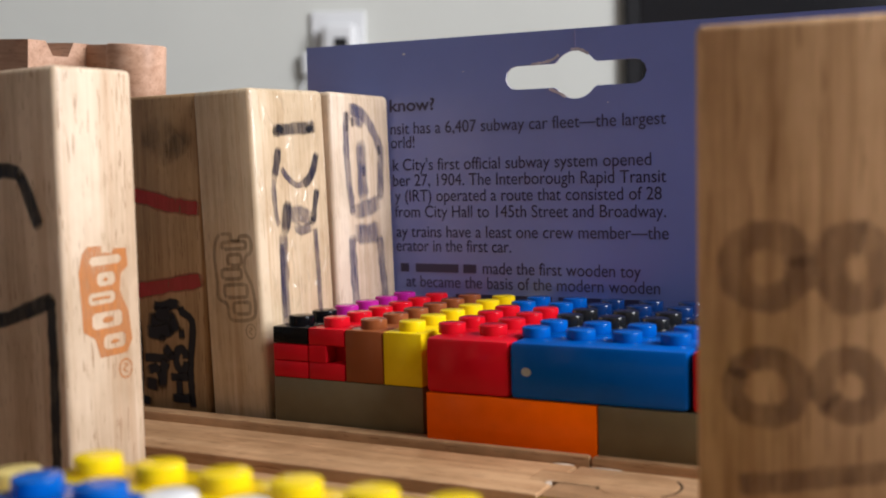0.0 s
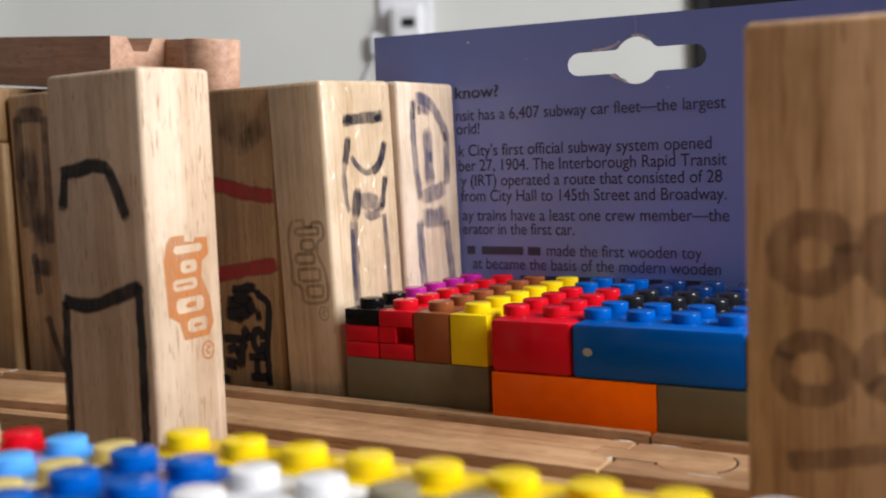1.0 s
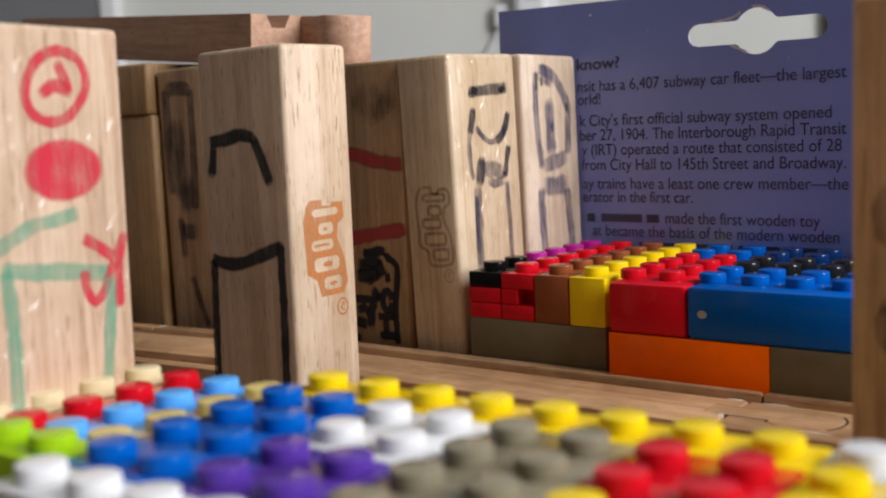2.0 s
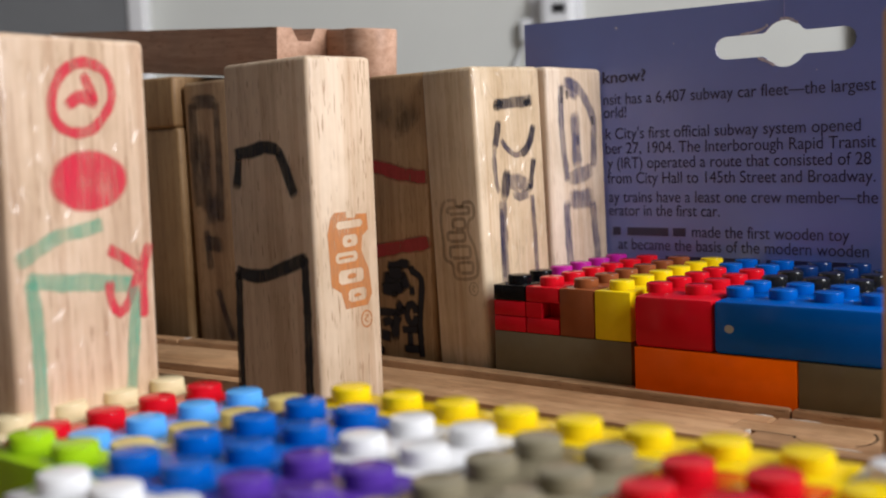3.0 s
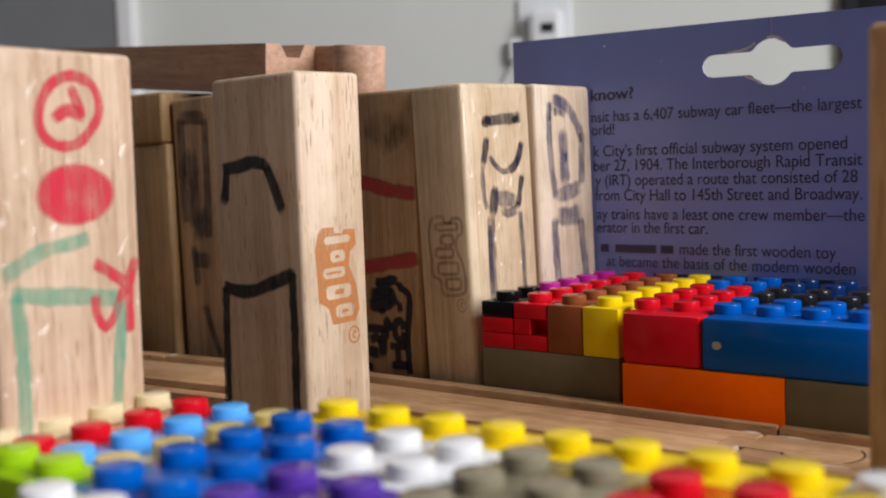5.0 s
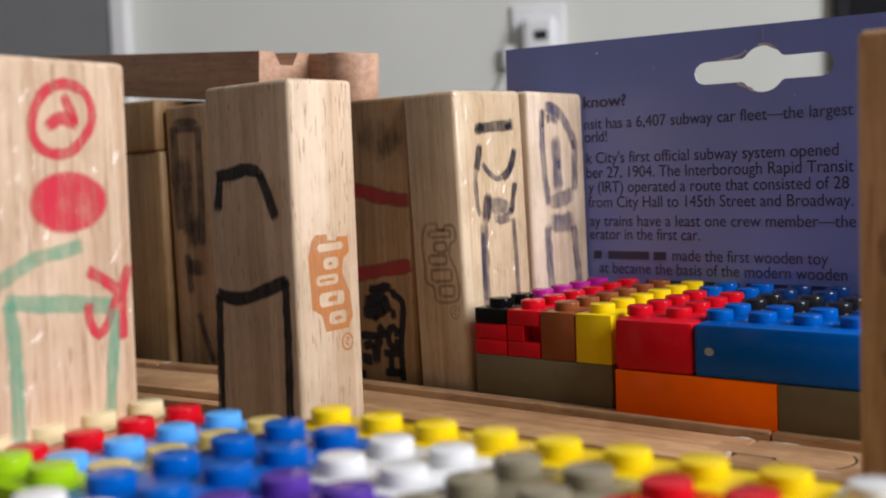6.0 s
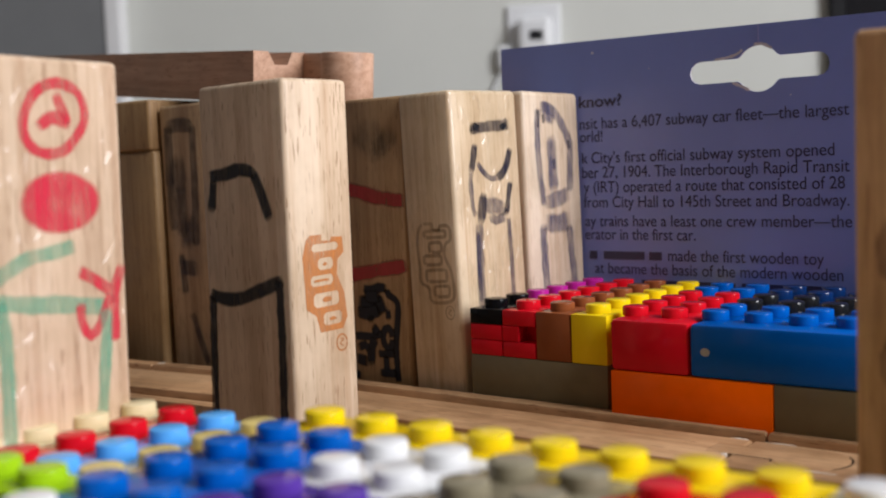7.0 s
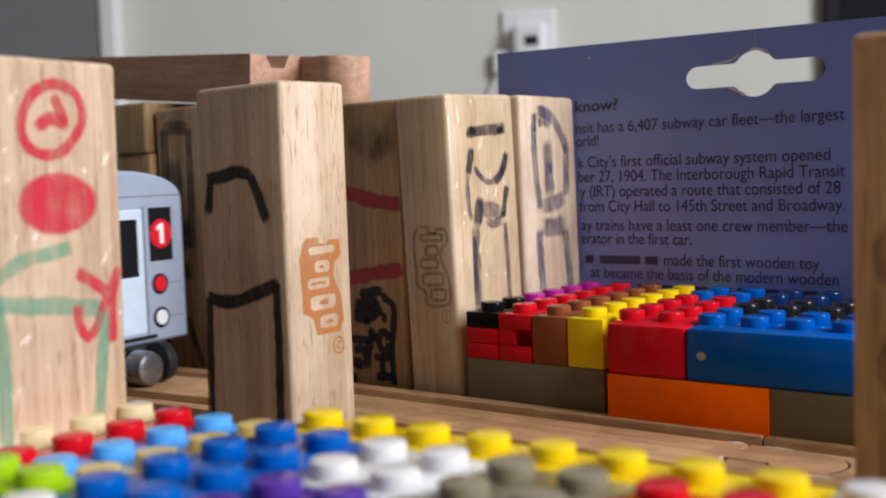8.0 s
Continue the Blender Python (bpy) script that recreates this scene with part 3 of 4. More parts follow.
def stamp(block, m, mat, label, du=0.0, dz=0.0, fine=False):
    """A maker's stamp as a plain stepped shape with five open cells, and a small ring under it."""
    out = [(0.44, 4.89), (0.70, 4.89), (0.70, 4.79), (0.88, 4.77), (0.92, 4.84), (1.16, 4.83), (1.18, 4.56), (1.04, 4.45), (1.01, 4.20),
           (1.16, 3.87), (1.21, 3.44), (1.10, 3.25), (0.60, 3.23), (0.52, 3.52), (0.31, 3.65), (0.30, 3.99), (0.27, 4.52), (0.35, 4.80)]
    cells = [cell(0.47, 1.06, 4.73, 4.60), cell(0.60, 0.93, 4.49, 4.29), cell(0.43, 0.92, 4.20, 4.02), cell(0.48, 1.03, 3.90, 3.66), cell(0.68, 1.08, 3.56, 3.34)]
    inner = [cell(0.70, 0.80, 4.43, 4.35), cell(0.50, 0.82, 4.135, 4.095), cell(0.66, 0.88, 3.83, 3.74), cell(0.80, 0.96, 3.48, 3.42)]
    move = lambda loop: [(u + du, z + dz) for u, z in loop]
    if fine:
        draw(block, m, [(0.06, move(lp + lp[:1])) for lp in [out] + cells], mat, label, 4)
    else:
        for k, loops in enumerate([[out] + cells] + [[lp] for lp in inner]):
            me = filled([move(lp) for lp in loops], 0.005 + 0.001 * k)
            me.materials.append(mat)
            part("printed_shape", me, None, block, label, m)
    draw(block, m, [(0.035, ring(1.06 + du, 3.01 + dz, 0.115, 0.14, 14)), (0.03, [(1.02 + du, 3.08 + dz), (1.10 + du, 3.06 + dz), (1.02 + du, 3.0 + dz), (1.10 + du, 2.94 + dz)])], mat, label, 5, 1.0)


stamp(block_a, side_m(2.38), INK_ORANGE, "orange printed stamp")
INK_PRESSED = ink("pressed_stamp", (0.19, 0.105, 0.045), 0.46, 0.35)
stamp(block_b, FRONT, INK_PRESSED, "pressed stamp without ink", 0.04, -0.16, True)
SB = side_m(1.42)
draw(block_b, SB, [(0.19, [(0.65, 6.66), (1.17, 6.71), (2.03, 6.76)])], INK_GREY, "short grey bar", 6, 1.35)
draw(block_b, SB, [(0.15, [(0.69, 6.78), (0.74, 6.55)]), (0.10, [(0.74, 6.76), (0.98, 6.66)]), (0.11, [(1.72, 6.78), (1.80, 6.70), (1.93, 6.80)])], INK_BLACK, "dense black ink mark", 61, 1.4)
draw(block_b, SB, [(0.12, [(0.78, 6.38), (0.68, 6.02), (0.59, 5.75)]), (0.12, [(1.50, 5.60), (1.68, 5.68), (1.88, 5.90), (2.03, 6.25)]), (0.16, [(0.98, 5.32), (0.91, 5.02), (0.80, 4.64)]),
                   (0.10, [(1.97, 5.51), (1.84, 5.11), (1.76, 4.78)]), (0.10, [(1.62, 4.92), (1.80, 4.80)])], INK_NAVY, "navy stroke", 7, 1.85)
draw(block_b, SB, [(0.10, [(0.60, 5.80), (0.56, 5.51), (0.58, 5.04), (0.67, 4.82)]), (0.09, [(0.83, 5.97), (0.99, 5.78), (1.30, 5.60), (1.60, 5.64)]), (0.17, [(0.76, 4.70), (0.73, 3.95), (0.71, 3.09), (0.72, 1.2)]),
                   (0.22, [(0.98, 5.00), (1.36, 5.02), (1.76, 4.88)]), (0.13, [(1.13, 4.84), (1.37, 4.68), (1.75, 4.76)]), (0.11, [(1.82, 4.71), (1.84, 4.08), (1.85, 3.17), (1.86, 1.2)]), (0.08, [(0.70, 4.5), (0.68, 3.95), (0.67, 3.0)])],
     INK_THIN, "washed-out navy stroke", 71, 1.55)
SC = side_m(1.42)
draw(block_c, SC, [(0.16, [(0.63, 7.20), (0.54, 6.74), (0.53, 6.04), (0.60, 5.43), (0.69, 4.91)]), (0.18, [(0.67, 7.21), (1.10, 7.16), (1.45, 6.95), (1.70, 6.67), (1.90, 6.33), (1.88, 5.79), (1.81, 5.20)]),
                   (0.23, [(0.65, 4.98), (1.19, 5.06), (1.85, 5.18)]), (0.30, [(0.75, 7.12), (1.05, 7.05), (1.3, 6.98)]), (0.26, [(1.05, 6.56), (1.10, 6.13), (1.11, 5.71), (1.12, 5.18)])], INK_BLUE, "faded blue pointed outline", 8, 1.6)
draw(block_c, SC, [(0.09, [(0.60, 7.15), (0.57, 6.7)]), (0.08, [(0.78, 7.05), (0.8, 6.8)]), (0.08, [(1.84, 6.45), (1.87, 6.2)]), (0.09, [(1.16, 6.0), (1.18, 5.75)])], INK_GREY, "darker ink where the pen stopped", 81)
draw(block_c, SC, [(0.20, [(0.62, 4.55), (0.60, 3.95), (0.66, 3.07), (0.7, 1.0)]), (0.31, [(0.64, 4.56), (1.24, 4.52), (1.84, 4.54)]), (0.19, [(1.73, 4.45), (1.78, 3.83), (1.86, 3.08), (1.95, 1.0)])], INK_BLUE, "faded blue square arch", 9, 1.55)
draw(block_h, FRONT, [(0.30, [(0.3, 5.58), (1.12, 5.40), (1.81, 5.27), (2.33, 5.25)])], INK_FADED_RED, "broad faded red stripe", 10, 1.15)
draw(block_h, FRONT, [(0.30, [(0.29, 3.54), (1.38, 3.68), (2.33, 3.84)])], INK_FADED_RED, "broad faded red stripe", 11, 1.15)
draw(block_h, FRONT, [
    (0.13, [(1.68, 3.30), (1.72, 3.16), (1.98, 2.98), (1.96, 2.52), (1.90, 1.89), (1.93, 1.20)]), (0.15, [(0.92, 3.29), (1.12, 3.23), (1.42, 3.31), (1.70, 3.30)]), (0.26, [(0.72, 2.96), (1.05, 2.89), (1.40, 2.91), (1.62, 3.0)]),
    (0.19, [(0.94, 3.16), (1.17, 3.07), (1.50, 3.13)]), (0.20, [(0.70, 2.70), (1.16, 2.72), (1.46, 2.83)]), (0.12, [(1.15, 2.70), (1.14, 2.47)]), (0.12, [(1.69, 2.86), (1.70, 2.57)]), (0.13, ring(1.66, 2.18, 0.14, 0.23, 12)),
    (0.13, [(0.60, 2.17), (1.13, 2.19), (1.51, 2.28)]), (0.14, [(1.18, 2.45), (1.42, 2.23)]), (0.18, [(1.27, 2.20), (1.11, 1.82), (1.15, 1.50)]), (0.14, [(0.66, 1.87), (0.94, 1.98), (1.07, 1.84)]), (0.17, [(0.60, 1.66), (1.06, 1.60)]),
    (0.12, [(1.32, 1.80), (1.88, 1.84)]), (0.13, [(1.58, 1.80), (1.59, 1.37)]), (0.13, [(1.36, 1.39), (1.92, 1.42)]), (0.13, [(0.50, 1.30), (0.80, 1.27)]), (0.16, [(0.45, 3.0), (0.5, 2.3), (0.45, 1.4)])], INK_SOLID, "dense black scribble", 12, 1.5)
INK_SMUDGE = ink("grey_smudge", (0.06, 0.05, 0.045), 0.45, 0.7)
draw(block_h, FRONT, [(0.75, [(0.9, 7.0), (1.3, 6.6), (1.8, 6.8)]), (0.5, [(1.1, 6.3), (1.7, 6.4), (2.1, 6.9)])], INK_SMUDGE, "grey-green rubbed smudge", 121, 1.0)
draw(block_g, FRONT, [(0.30, [(0.25, 7.16), (0.75, 7.24), (1.35, 7.14)]), (0.26, [(0.36, 7.25), (0.29, 6.13), (0.32, 4.5)]), (0.22, [(1.30, 7.2), (1.25, 5.79), (1.17, 4.1)]), (0.49, [(0.66, 6.5), (0.65, 5.5)]),
                      (0.36, [(0.70, 5.8), (0.67, 4.35)]), (0.44, [(0.84, 5.0), (0.87, 4.0)]), (0.33, [(0.45, 3.54), (1.25, 3.55)]), (0.21, [(0.55, 3.95), (0.64, 2.85)]), (0.18, [(0.84, 2.4), (1.10, 1.71), (1.35, 1.05)])],
     INK_SMEAR, "smudged faded grey outline", 13, 1.25)
SD = side_m(1.42)
draw(block_d, SD, [(0.125, [(1.14, 7.24), (0.93, 7.09), (0.77, 6.75), (0.83, 6.48), (1.07, 6.34), (1.39, 6.39), (1.62, 6.59), (1.75, 6.84), (1.66, 7.12), (1.40, 7.25), (1.08, 7.22)]),
                   (0.15, [(0.97, 6.66), (1.14, 6.77), (1.30, 6.81), (1.50, 6.70)]), (0.14, [(1.49, 6.68), (1.40, 6.88), (1.27, 7.13)])], INK_RED, "red ring with short strokes in it", 14, 1.25)
part("marker_spot", disc(1.30, 5.71, 0.64, 0.41, seed=16), INK_RED, block_d, "solid red oval", SD)
draw(block_d, SD, [(0.13, [(0.05, 4.73), (0.43, 4.88), (0.76, 5.01), (1.50, 5.13)]), (0.15, [(0.20, 4.50), (0.64, 4.44), (1.10, 4.39), (2.0, 4.25)]), (0.14, [(0.28, 4.55), (0.32, 4.06), (0.35, 3.54), (0.33, 2.9), (0.34, 0.9)]),
                   (0.13, [(1.97, 4.25), (1.93, 3.62), (1.84, 2.93), (1.7, 0.9)])], INK_GREEN, "pale green stroke", 17, 1.6)
draw(block_d, SD, [(0.12, [(1.52, 4.78), (1.78, 4.64), (2.08, 4.44)]), (0.12, [(2.28, 4.81), (2.13, 4.41), (2.11, 3.74)]), (0.11, [(1.54, 4.38), (1.54, 4.09), (1.69, 3.90), (1.86, 4.04), (1.97, 4.28), (2.11, 4.42)])], INK_RED, "thin red stroke", 18, 1.5)
for k, (u, v, ru, rv, w) in enumerate(((0.73, 4.80, 0.36, 0.34, 0.27), (1.63, 4.80, 0.29, 0.33, 0.30), (0.73, 3.50, 0.35, 0.32, 0.21), (1.58, 3.57, 0.27, 0.28, 0.24))):
    draw(block_e, FRONT, [(w, ring(u, v, ru, rv, 20, 70 * k, 70 * k + 385))], INK_BURNT, "faded brown ring", 20 + k, 1.25)
draw(block_e, FRONT, [(0.18, [(0.43, 2.44), (1.04, 2.53), (1.91, 2.70), (2.3, 2.8)])], INK_BURNT, "faded brown bar", 25)

# ---- track piece lying across the blocks ----
piece = thing("wooden_track", "pinkish beech toy track piece lying tilted across the blocks", "toy track", -6.62, 0.50, 7.68, -10.7, ry=4.9)
bm = bmesh.new()
prof = [(0, 0), (0, 1.22), (0.42, 1.22), (0.60, 0.9), (0.98, 0.9), (1.12, 1.22), (2.38, 1.22), (2.52, 0.9), (2.9, 0.9), (3.08, 1.22), (3.5, 1.22), (3.5, 0)]
a = [bm.verts.new((0, y, z)) for y, z in prof]
b = [bm.verts.new((-14, y, z)) for y, z in prof]
bm.faces.new(a)
bm.faces.new(b[::-1])
for k in range(len(prof)):
    bm.faces.new((a[k], b[k], b[(k + 1) % len(prof)], a[(k + 1) % len(prof)]))
bmesh.ops.recalc_face_normals(bm, faces=bm.faces)
part("body", bm, PINK_WOOD, piece)
part("peg", prism([(-0.3, 1.45), (0.7, 1.45)] + [(1.42 + 0.64 * math.cos(radians(q)), 1.75 + 0.64 * math.sin(radians(q))) for q in range(-145, 146, 14)] + [(0.7, 2.05), (-0.3, 2.05)], 0.0, 1.215, 0.04), PINK_WOOD, piece,
     "rounded wooden joining peg", smooth=True)

# ---- card ----
def outline_card():
    cu = bpy.data.curves.new("card", "CURVE")
    cu.dimensions, cu.fill_mode, cu.extrude = "2D", "BOTH", 0.0002

    def loop(pts):
        s = cu.splines.new("POLY")
        s.points.add(len(pts) - 1)
        for p, (x, z) in zip(s.points, pts):
            p.co = (x * CM, z * CM, 0, 1)
        s.use_cyclic_u = True

    loop([(-2.5, 0.0), (13.0, 0.0), (13.0, 8.68), (-2.5, 8.82)])
    hz = 2.08 + 5.73
    hole = [(2.61 + 0.25 - 0.25 * math.sin(radians(q)), hz + 0.25 * math.cos(radians(q))) for q in range(180, -1, -30)]
    hole += [(3.72, hz + 0.25)] + [(4.20 + 0.5 * math.cos(radians(q)), hz + 0.5 * math.sin(radians(q))) for q in range(145, 34, -10)]
    hole += [(4.68, hz + 0.25)] + [(5.73 - 0.25 + 0.25 * math.sin(radians(q)), hz + 0.25 * math.cos(radians(q))) for q in range(0, 181, 30)]
    hole += [(4.68, hz - 0.25)] + [(4.20 + 0.5 * math.cos(radians(q)), hz + 0.5 * math.sin(radians(q))) for q in range(-35, -146, -10)] + [(3.72, hz - 0.25)]
    loop(hole)
    ob = bpy.data.objects.new("card_outline", cu)
    scene.collection.objects.link(ob)
    me = bpy.data.meshes.new_from_object(ob.evaluated_get(bpy.context.evaluated_depsgraph_get()))
    bpy.data.objects.remove(ob)
    return me


CARD_BLUE = plain("printed_card", (0.18, 0.24, 0.61), 0.3, 0.7, 0.06, 30.0)
CARD_EDGE = plain("cut_card_edge", (0.52, 0.50, 0.58), 0.7, 0.2, 0.25, 500.0)
card = thing("packaging_card", "violet-blue printed packaging card with a hanging hole, standing behind the platform", "packaging card", 0, 5.16, 0)
sheet = outline_card()
sheet.materials.append(CARD_BLUE)
sheet.materials.append(CARD_EDGE)
for face in sheet.polygons:
    face.material_index = 0 if abs(face.normal.z) > 0.5 else 1
part("sheet", sheet, None, card, m=pose(0, 0, 0, 90, 0, 0))
PRINT = plain("card_print", (0.036, 0.035, 0.09), 0.38)


def lettering(text, x0, x1, z, bold=False):
    """A printed line on the card, from x0 to x1 on the baseline z."""
    cu = bpy.data.curves.new("line", "FONT")
    cu.body, cu.size = text, 0.0038
    if bold:
        cu.offset = 0.00006
    ob = bpy.data.objects.new("line", cu)
    scene.collection.objects.link(ob)
    dg = bpy.context.evaluated_depsgraph_get()
    me = bpy.data.meshes.new_from_object(ob.evaluated_get(dg))
    bpy.data.objects.remove(ob)
    lo, hi = min(v.co.x for v in me.vertices), max(v.co.x for v in me.vertices)
    k = (x1 - x0) * CM / (hi - lo)
    me.transform(Matrix.Diagonal((k, 1.0, 1, 1)) @ Matrix.Translation((-lo, 0, 0)))
    me.materials.append(PRINT)
    part("lettering", me, None, card, "dark printed line of text", pose(x0 * CM, -0.0003, z * CM, 90, 0, 0))


for text, x0, x1, z in (
    ("know?", -0.28, 0.87, 7.23),
    ("nsit has a 6,407 subway car fleet\u2014the largest", -0.27, 6.12, 6.71),
    ("orld!", -0.27, 0.34, 6.40),
    ("k City's first official subway system opened", -0.23, 5.81, 5.89),
    ("ber 27, 1904. The Interborough Rapid Transit", -0.24, 6.12, 5.54),
    ("y (IRT) operated a route that consisted of 28", -0.20, 6.02, 5.19),
    ("from City Hall to 145th Street and Broadway.", -0.21, 6.11, 4.83),
    ("ay trains have a least one crew member\u2014the", -0.18, 6.16, 4.38),
    ("erator in the first car.", -0.19, 2.67, 4.06),
    ("made the first wooden toy", 1.98, 5.57, 3.58),
    ("at became the basis of the modern wooden", 0.05, 5.97, 3.25),
):
    lettering(text, x0, x1, z, text == "know?")
for x0, x1, z in ((-0.09, 0.12, 3.59), (0.3, 1.38, 3.59), (1.5, 1.82, 3.59), (1.3, 2.4, 2.93), (2.55, 3.6, 2.93), (3.75, 4.9, 2.93), (5.05, 5.95, 2.93)):
    part("print_bar", box(x0, x1, -0.03, -0.024, z, z + 0.19), PRINT, card)


SPECK = plain("pale_fleck", (0.7, 0.7, 0.72), 0.6)
for x, z, r in ((0.12, 8.50, 0.035), (9.4, 8.1, 0.02), (1.6, 8.02, 0.015), (4.9, 7.2, 0.014)):
    part("worn_fleck", disc(x, z, r, r * 0.7, 0.026, 12), SPECK, card, "pale worn fleck")
for k, line in enumerate(([(3.2, 8.075), (3.5, 8.10), (3.72, 8.16), (3.84, 8.24)], [(3.6, 7.54), (3.8, 7.46), (3.98, 7.36)], [(4.1, 8.33), (4.3, 8.325), (4.5, 8.22)])):
    part("torn_fibre", ribbon([line], 0.05, 0.025, 0.4, 90 + k), CARD_EDGE, card, "pale torn edge of the hanging hole")
part("crease", box(4.19, 4.215, -0.026, -0.022, 8.35, 8.74), plain("pale_crease", (0.30, 0.31, 0.62), 0.45), card, "faint pale crease above the hole")

# ---- train ----
train = thing("toy_train", "silver-grey toy subway train car rolling on the wooden track", "toy train", -31.3, -4.56, TRACK_TOP)
TRAIN_GREY = plastic("train_grey", (0.33, 0.385, 0.49), 0.3)
DOOR_PALE = plastic("train_door_pale", (0.55, 0.66, 0.78), 0.3)
DARK_GLASS = plastic("train_dark_glass", (0.012, 0.012, 0.014), 0.15)
TRIM_BLACK = plastic("train_black", (0.02, 0.02, 0.022), 0.4)
SIGN_RED = plastic("train_sign_red", (0.68, 0.015, 0.03), 0.3)
SIGN_WHITE = plastic("train_sign_white", (0.82, 0.82, 0.84), 0.3)
WHEEL_GREY = plastic("train_wheel_grey", (0.035, 0.035, 0.04), 0.35)
B0, W = 0.76, 1.85


def section(w, low, high, crown):
    return [(-w, low), (w, low), (w, high)] + [(w * math.cos(radians(q)), high + crown * math.sin(radians(q))) for q in range(15, 166, 15)] + [(-w, high)]


bm = bmesh.new()
rings = []
for x, k in ((-9.2, 0.97), (-9.0, 1.0), (-0.25, 1.0), (-0.06, 0.985), (0.0, 0.955)):
    rings.append([bm.verts.new((x, y * k, B0 + 2.0 + (z - B0 - 2.0) * k)) for y, z in section(W, B0, 4.27, 0.64)])
for r0, r1 in zip(rings, rings[1:]):
    for k in range(len(r0)):
        bm.faces.new((r0[k], r0[(k + 1) % len(r0)], r1[(k + 1) % len(r0)], r1[k]))
bm.faces.new(rings[-1])
bm.faces.new(rings[0][::-1])
bmesh.ops.recalc_face_normals(bm, faces=bm.faces)
body = part("body", bm, TRAIN_GREY, train, smooth=True)
FX = 0.012
front_door = part("front_door", box(-0.1, FX, -0.5, 0.5, 1.02, 4.0, 0.05), DOOR_PALE, train, "pale blue front door")
part("window", box(FX - 0.02, FX + 0.012, -0.3, 0.3, 2.4, 3.75, 0.01), DARK_GLASS, front_door)
part("step", box(-0.1, FX + 0.05, -0.75, 0.75, 0.9, 0.98, 0.02), TRIM_BLACK, train)
for y0 in (-0.56, 0.5):
    part("door_seam", box(-0.1, FX + 0.006, y0, y0 + 0.05, 1.0, 4.05), plain("seam", (0.18, 0.2, 0.25), 0.5), train)
part("roof_seam", box(-0.1, FX - 0.004, -1.72, 1.72, 4.27, 4.30), plain("roof_seam_grey", (0.2, 0.22, 0.26), 0.5), train)
for sgn in (1, -1):
    sign = part("sign", box(-0.05, FX, sgn * 1.05 - 0.37, sgn * 1.05 + 0.37, 2.72, 4.0, 0.01), DARK_GLASS, train, "black route sign window")
    part("sign_disc", cyl(0.35, FX, FX + 0.012, 32), SIGN_RED, sign, "red route disc", at(0, sgn * 1.05, 3.37, 0, 90, 0) @ Matrix.Translation((0, 0, 0)))
    one = [(-0.05, -0.24), (0.075, -0.24), (0.075, 0.25), (-0.03, 0.25), (-0.16, 0.15), (-0.13, 0.07), (-0.05, 0.12)]
    part("digit", prism(one, 0.0, 0.012), SIGN_WHITE, sign, "white route number", at(FX + 0.012, sgn * 1.05, 3.37, 90, 0, 90))
    for z, mat, nm, lb in ((2.17, SIGN_RED, "tail_light", "round red light"), (1.36, SIGN_WHITE, "headlight", "round white light")):
        lamp_ring = part(nm, cyl(0.25, -0.05, 0.03, 24), TRIM_BLACK, train, lb, at(0, sgn * 0.95, z, 0, 90, 0))
        part("lens", cyl(0.185, 0.03, 0.055, 24, bevel=0.02), mat, lamp_ring, m=at(0, 0, 0))
        part("panel_seam", box(-0.1, FX - 0.006, sgn * 1.45 - 0.28, sgn * 1.45 + 0.28, z - 0.012, z + 0.012), plain("panel_seam_grey", (0.22, 0.24, 0.28), 0.5), train)
part("bogie", box(-1.9, -0.1, -0.85, 0.95, 0.15, B0 + 0.02, 0.1), TRIM_BLACK, train, "black underframe")
STEEL = plastic("magnet_steel", (0.22, 0.22, 0.23), 0.25, 0.6)
STEEL.node_tree.nodes["Principled BSDF"].inputs["Metallic"].default_value = 0.8
part("coupler_housing", box(-0.6, 0.95, -0.62, 0.28, 0.04, 0.55, 0.14), TRIM_BLACK, train, "black coupler housing")
part("coupler_neck", box(-0.5, 0.5, -0.35, 0.35, 0.4, B0 + 0.02, 0.08), TRIM_BLACK, train)
part("coupler", cyl(0.40, -0.2, 0.30, 28, bevel=0.14), STEEL, train, "round steel magnet coupler", at(0.85, -0.5, 0.42, 0, 90, 0), smooth=True)
part("guard_rim", cyl(0.46, -0.12, 0.12, 28, bevel=0.05), TRIM_BLACK, train, "black rim beside the magnet", at(0.75, 0.1, 0.48, 90, 0, 0), smooth=True)
part("bogie", box(-8.6, -7.0, -0.85, 0.85, 0.15, B0 + 0.02, 0.1), TRIM_BLACK, train, "black underframe")
for x in (-0.55, -1.75, -7.1, -8.3):
    for y in (-1.14, 1.14):
        wheel = part("wheel", cyl(0.48, -0.2, 0.2, 28, bevel=0.06), WHEEL_GREY, train, "dark grey wheel", at(x, y, 0.2, 90, 0, 0), smooth=True)
        part("hub", cyl(0.16, -0.24, 0.24, 16), TRIM_BLACK, wheel)
for k in range(5):
    for sgn in (-1, 1):
        part("side_window", box(-8.0 + k * 1.55, -7.0 + k * 1.55, sgn * 1.80 - 0.06, sgn * 1.80 + 0.06, 2.5, 3.7, 0.03), DARK_GLASS, train)

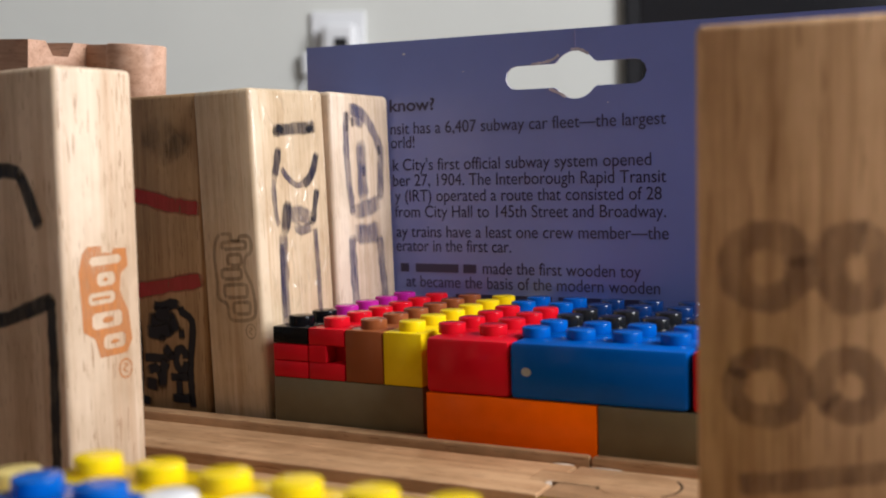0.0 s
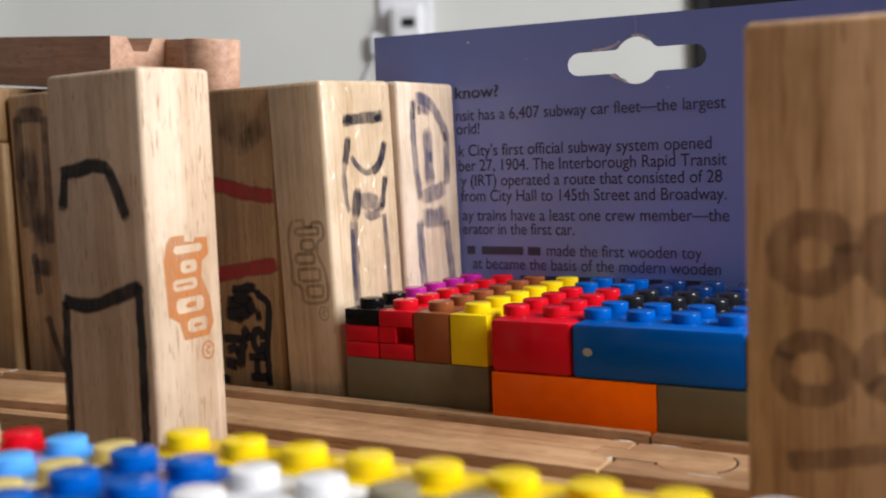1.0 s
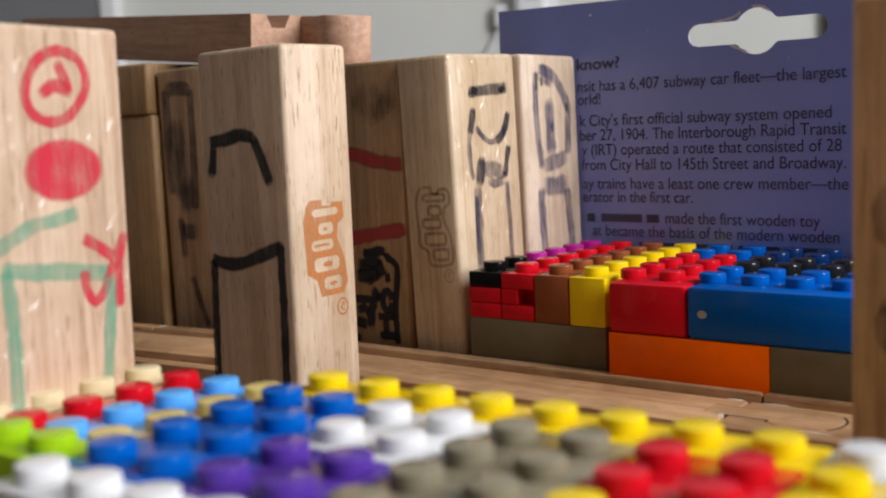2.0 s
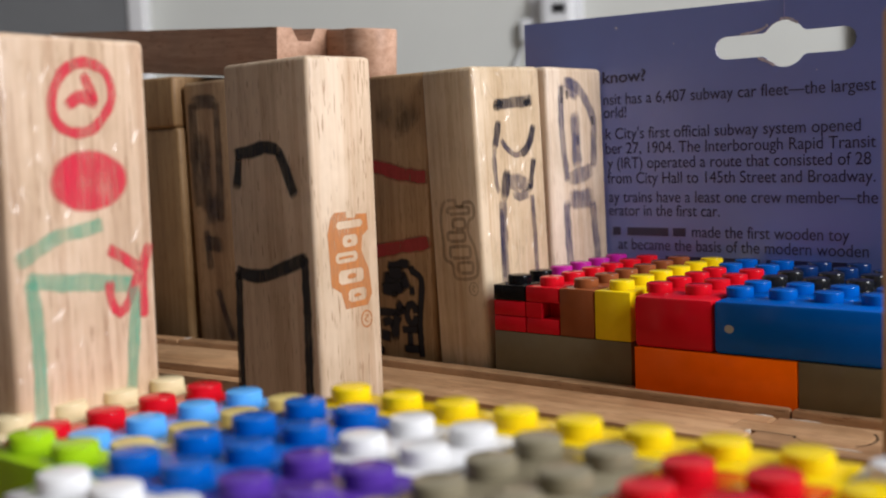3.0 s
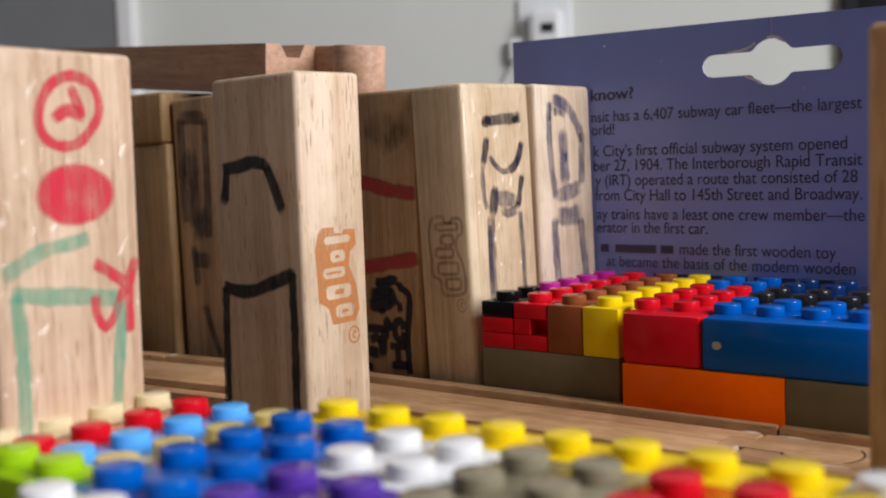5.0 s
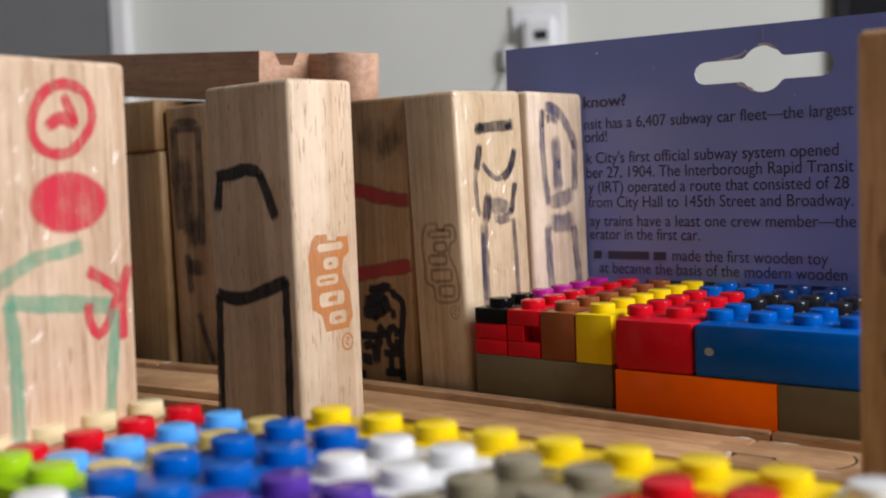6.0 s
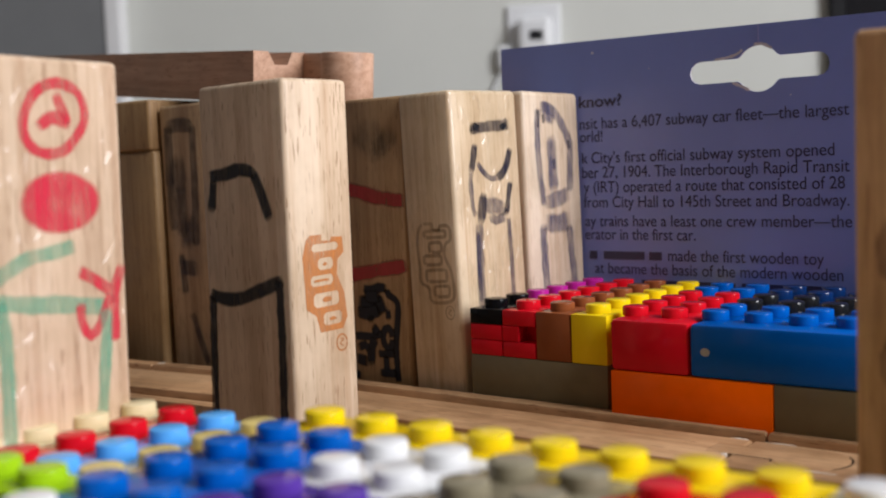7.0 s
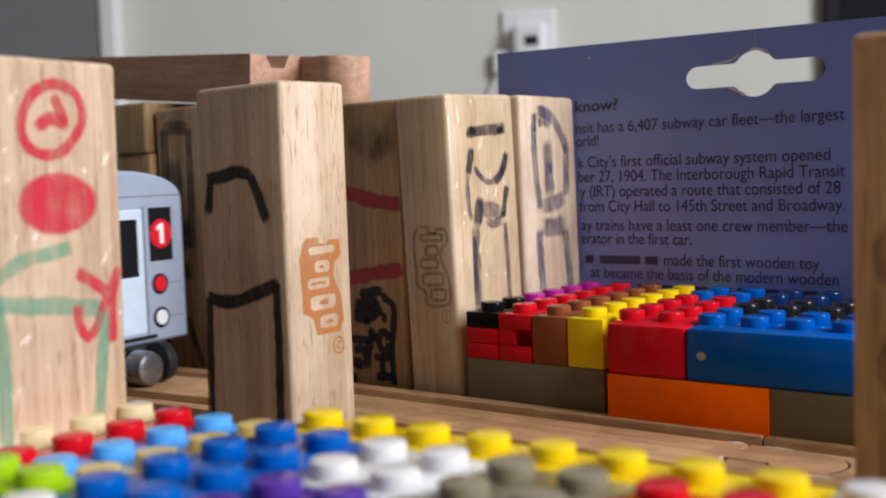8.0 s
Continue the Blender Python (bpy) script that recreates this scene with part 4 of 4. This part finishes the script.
# ---- far things on the wall ----
door = thing("door", "grey painted door in a white frame", "door", kind="structure")
door.name = "door_1"
door.matrix_basis = room_m(-54.6, FAR - 0.2, FLOOR_Z)
DOOR_GREY = plain("door_grey", (0.20, 0.205, 0.21), 0.5, 0.4, 0.05, 10.0)
part("door_leaf", box(-82, 0, -1.6, 0.1, 0, 203, 0.2), DOOR_GREY, door)
part("casing", box(0, 1.9, -1.9, 0.1, 0, 210, 0.3), WHITE_PAINT, door, "white painted casing")
part("casing", box(-85, -82, -2.2, 0.1, 0, 210, 0.3), WHITE_PAINT, door, "white painted casing")
part("casing", box(-82, 0, -2.2, 0.1, 203, 210, 0.3), WHITE_PAINT, door, "white painted casing")
OUTLET_WHITE = plain("outlet_plastic", (0.78, 0.79, 0.80), 0.35, 0.5, 0.02, 30.0)
outlet = thing("wall_outlet", "white wall outlet with plugs in it", "outlet")
outlet.matrix_basis = room_m(-9.4, FAR, 14.4)
part("cover_plate", box(-3.0, 2.3, -0.5, 0.1, 0, 7.1, 0.15), OUTLET_WHITE, outlet)
charger = thing("plug_adapter", "white plug adapter with a dark port, in the wall outlet", "adapter")
charger.matrix_basis = room_m(-11.2, FAR - 0.5, 15.2)
part("body", box(0, 3.4, -2.0, 0, 0, 4.9, 0.6), OUTLET_WHITE, charger)
part("port", box(1.2, 2.5, -2.05, -1.9, 2.6, 3.5), TRIM_BLACK, charger, "dark port")
plug = thing("plug", "white plug with its cable beside the adapter", "plug")
plug.matrix_basis = room_m(-14.0, FAR - 0.1, 15.2)
part("body", box(0.6, 2.7, -1.1, 0.0, 0, 2.4, 0.4), OUTLET_WHITE, plug)
part("cable", cyl(0.15, -14, 0.6, 10), OUTLET_WHITE, plug, "thin white cable", at(1.2, -0.5, 0.2, 0, 28, 0))
SCREEN = plain("dark_screen", (0.012, 0.012, 0.014), 0.12, 0.5, 0.1, 5.0)
tv = thing("television", "black flat television hanging on the wall", "television")
tv.matrix_basis = room_m(18.2, FAR, -6.0)
part("housing", box(0, 84, -1.4, 0, 0, 50, 0.3), TRIM_BLACK, tv)
part("screen", box(1.5, 82.5, -1.5, -1.35, 1.5, 48.5), SCREEN, tv, "glossy dark screen")


def motions():
    rows = [(0.0, -31.3), (5.4, -31.3), (5.9, -30.7), (6.5, -26.8), (7.0, -20.6), (7.5, -14.4), (7.8, -10.55), (7.9, -9.3), (8.0, -8.03)]
    slope = math.tan(radians(BEND))
    walk(train, [(t, at(x, BEND_Y - 1.75 + (x - BEND_X) * slope, TRACK_TOP, 0, 0, BEND)) for t, x in rows])


motions()
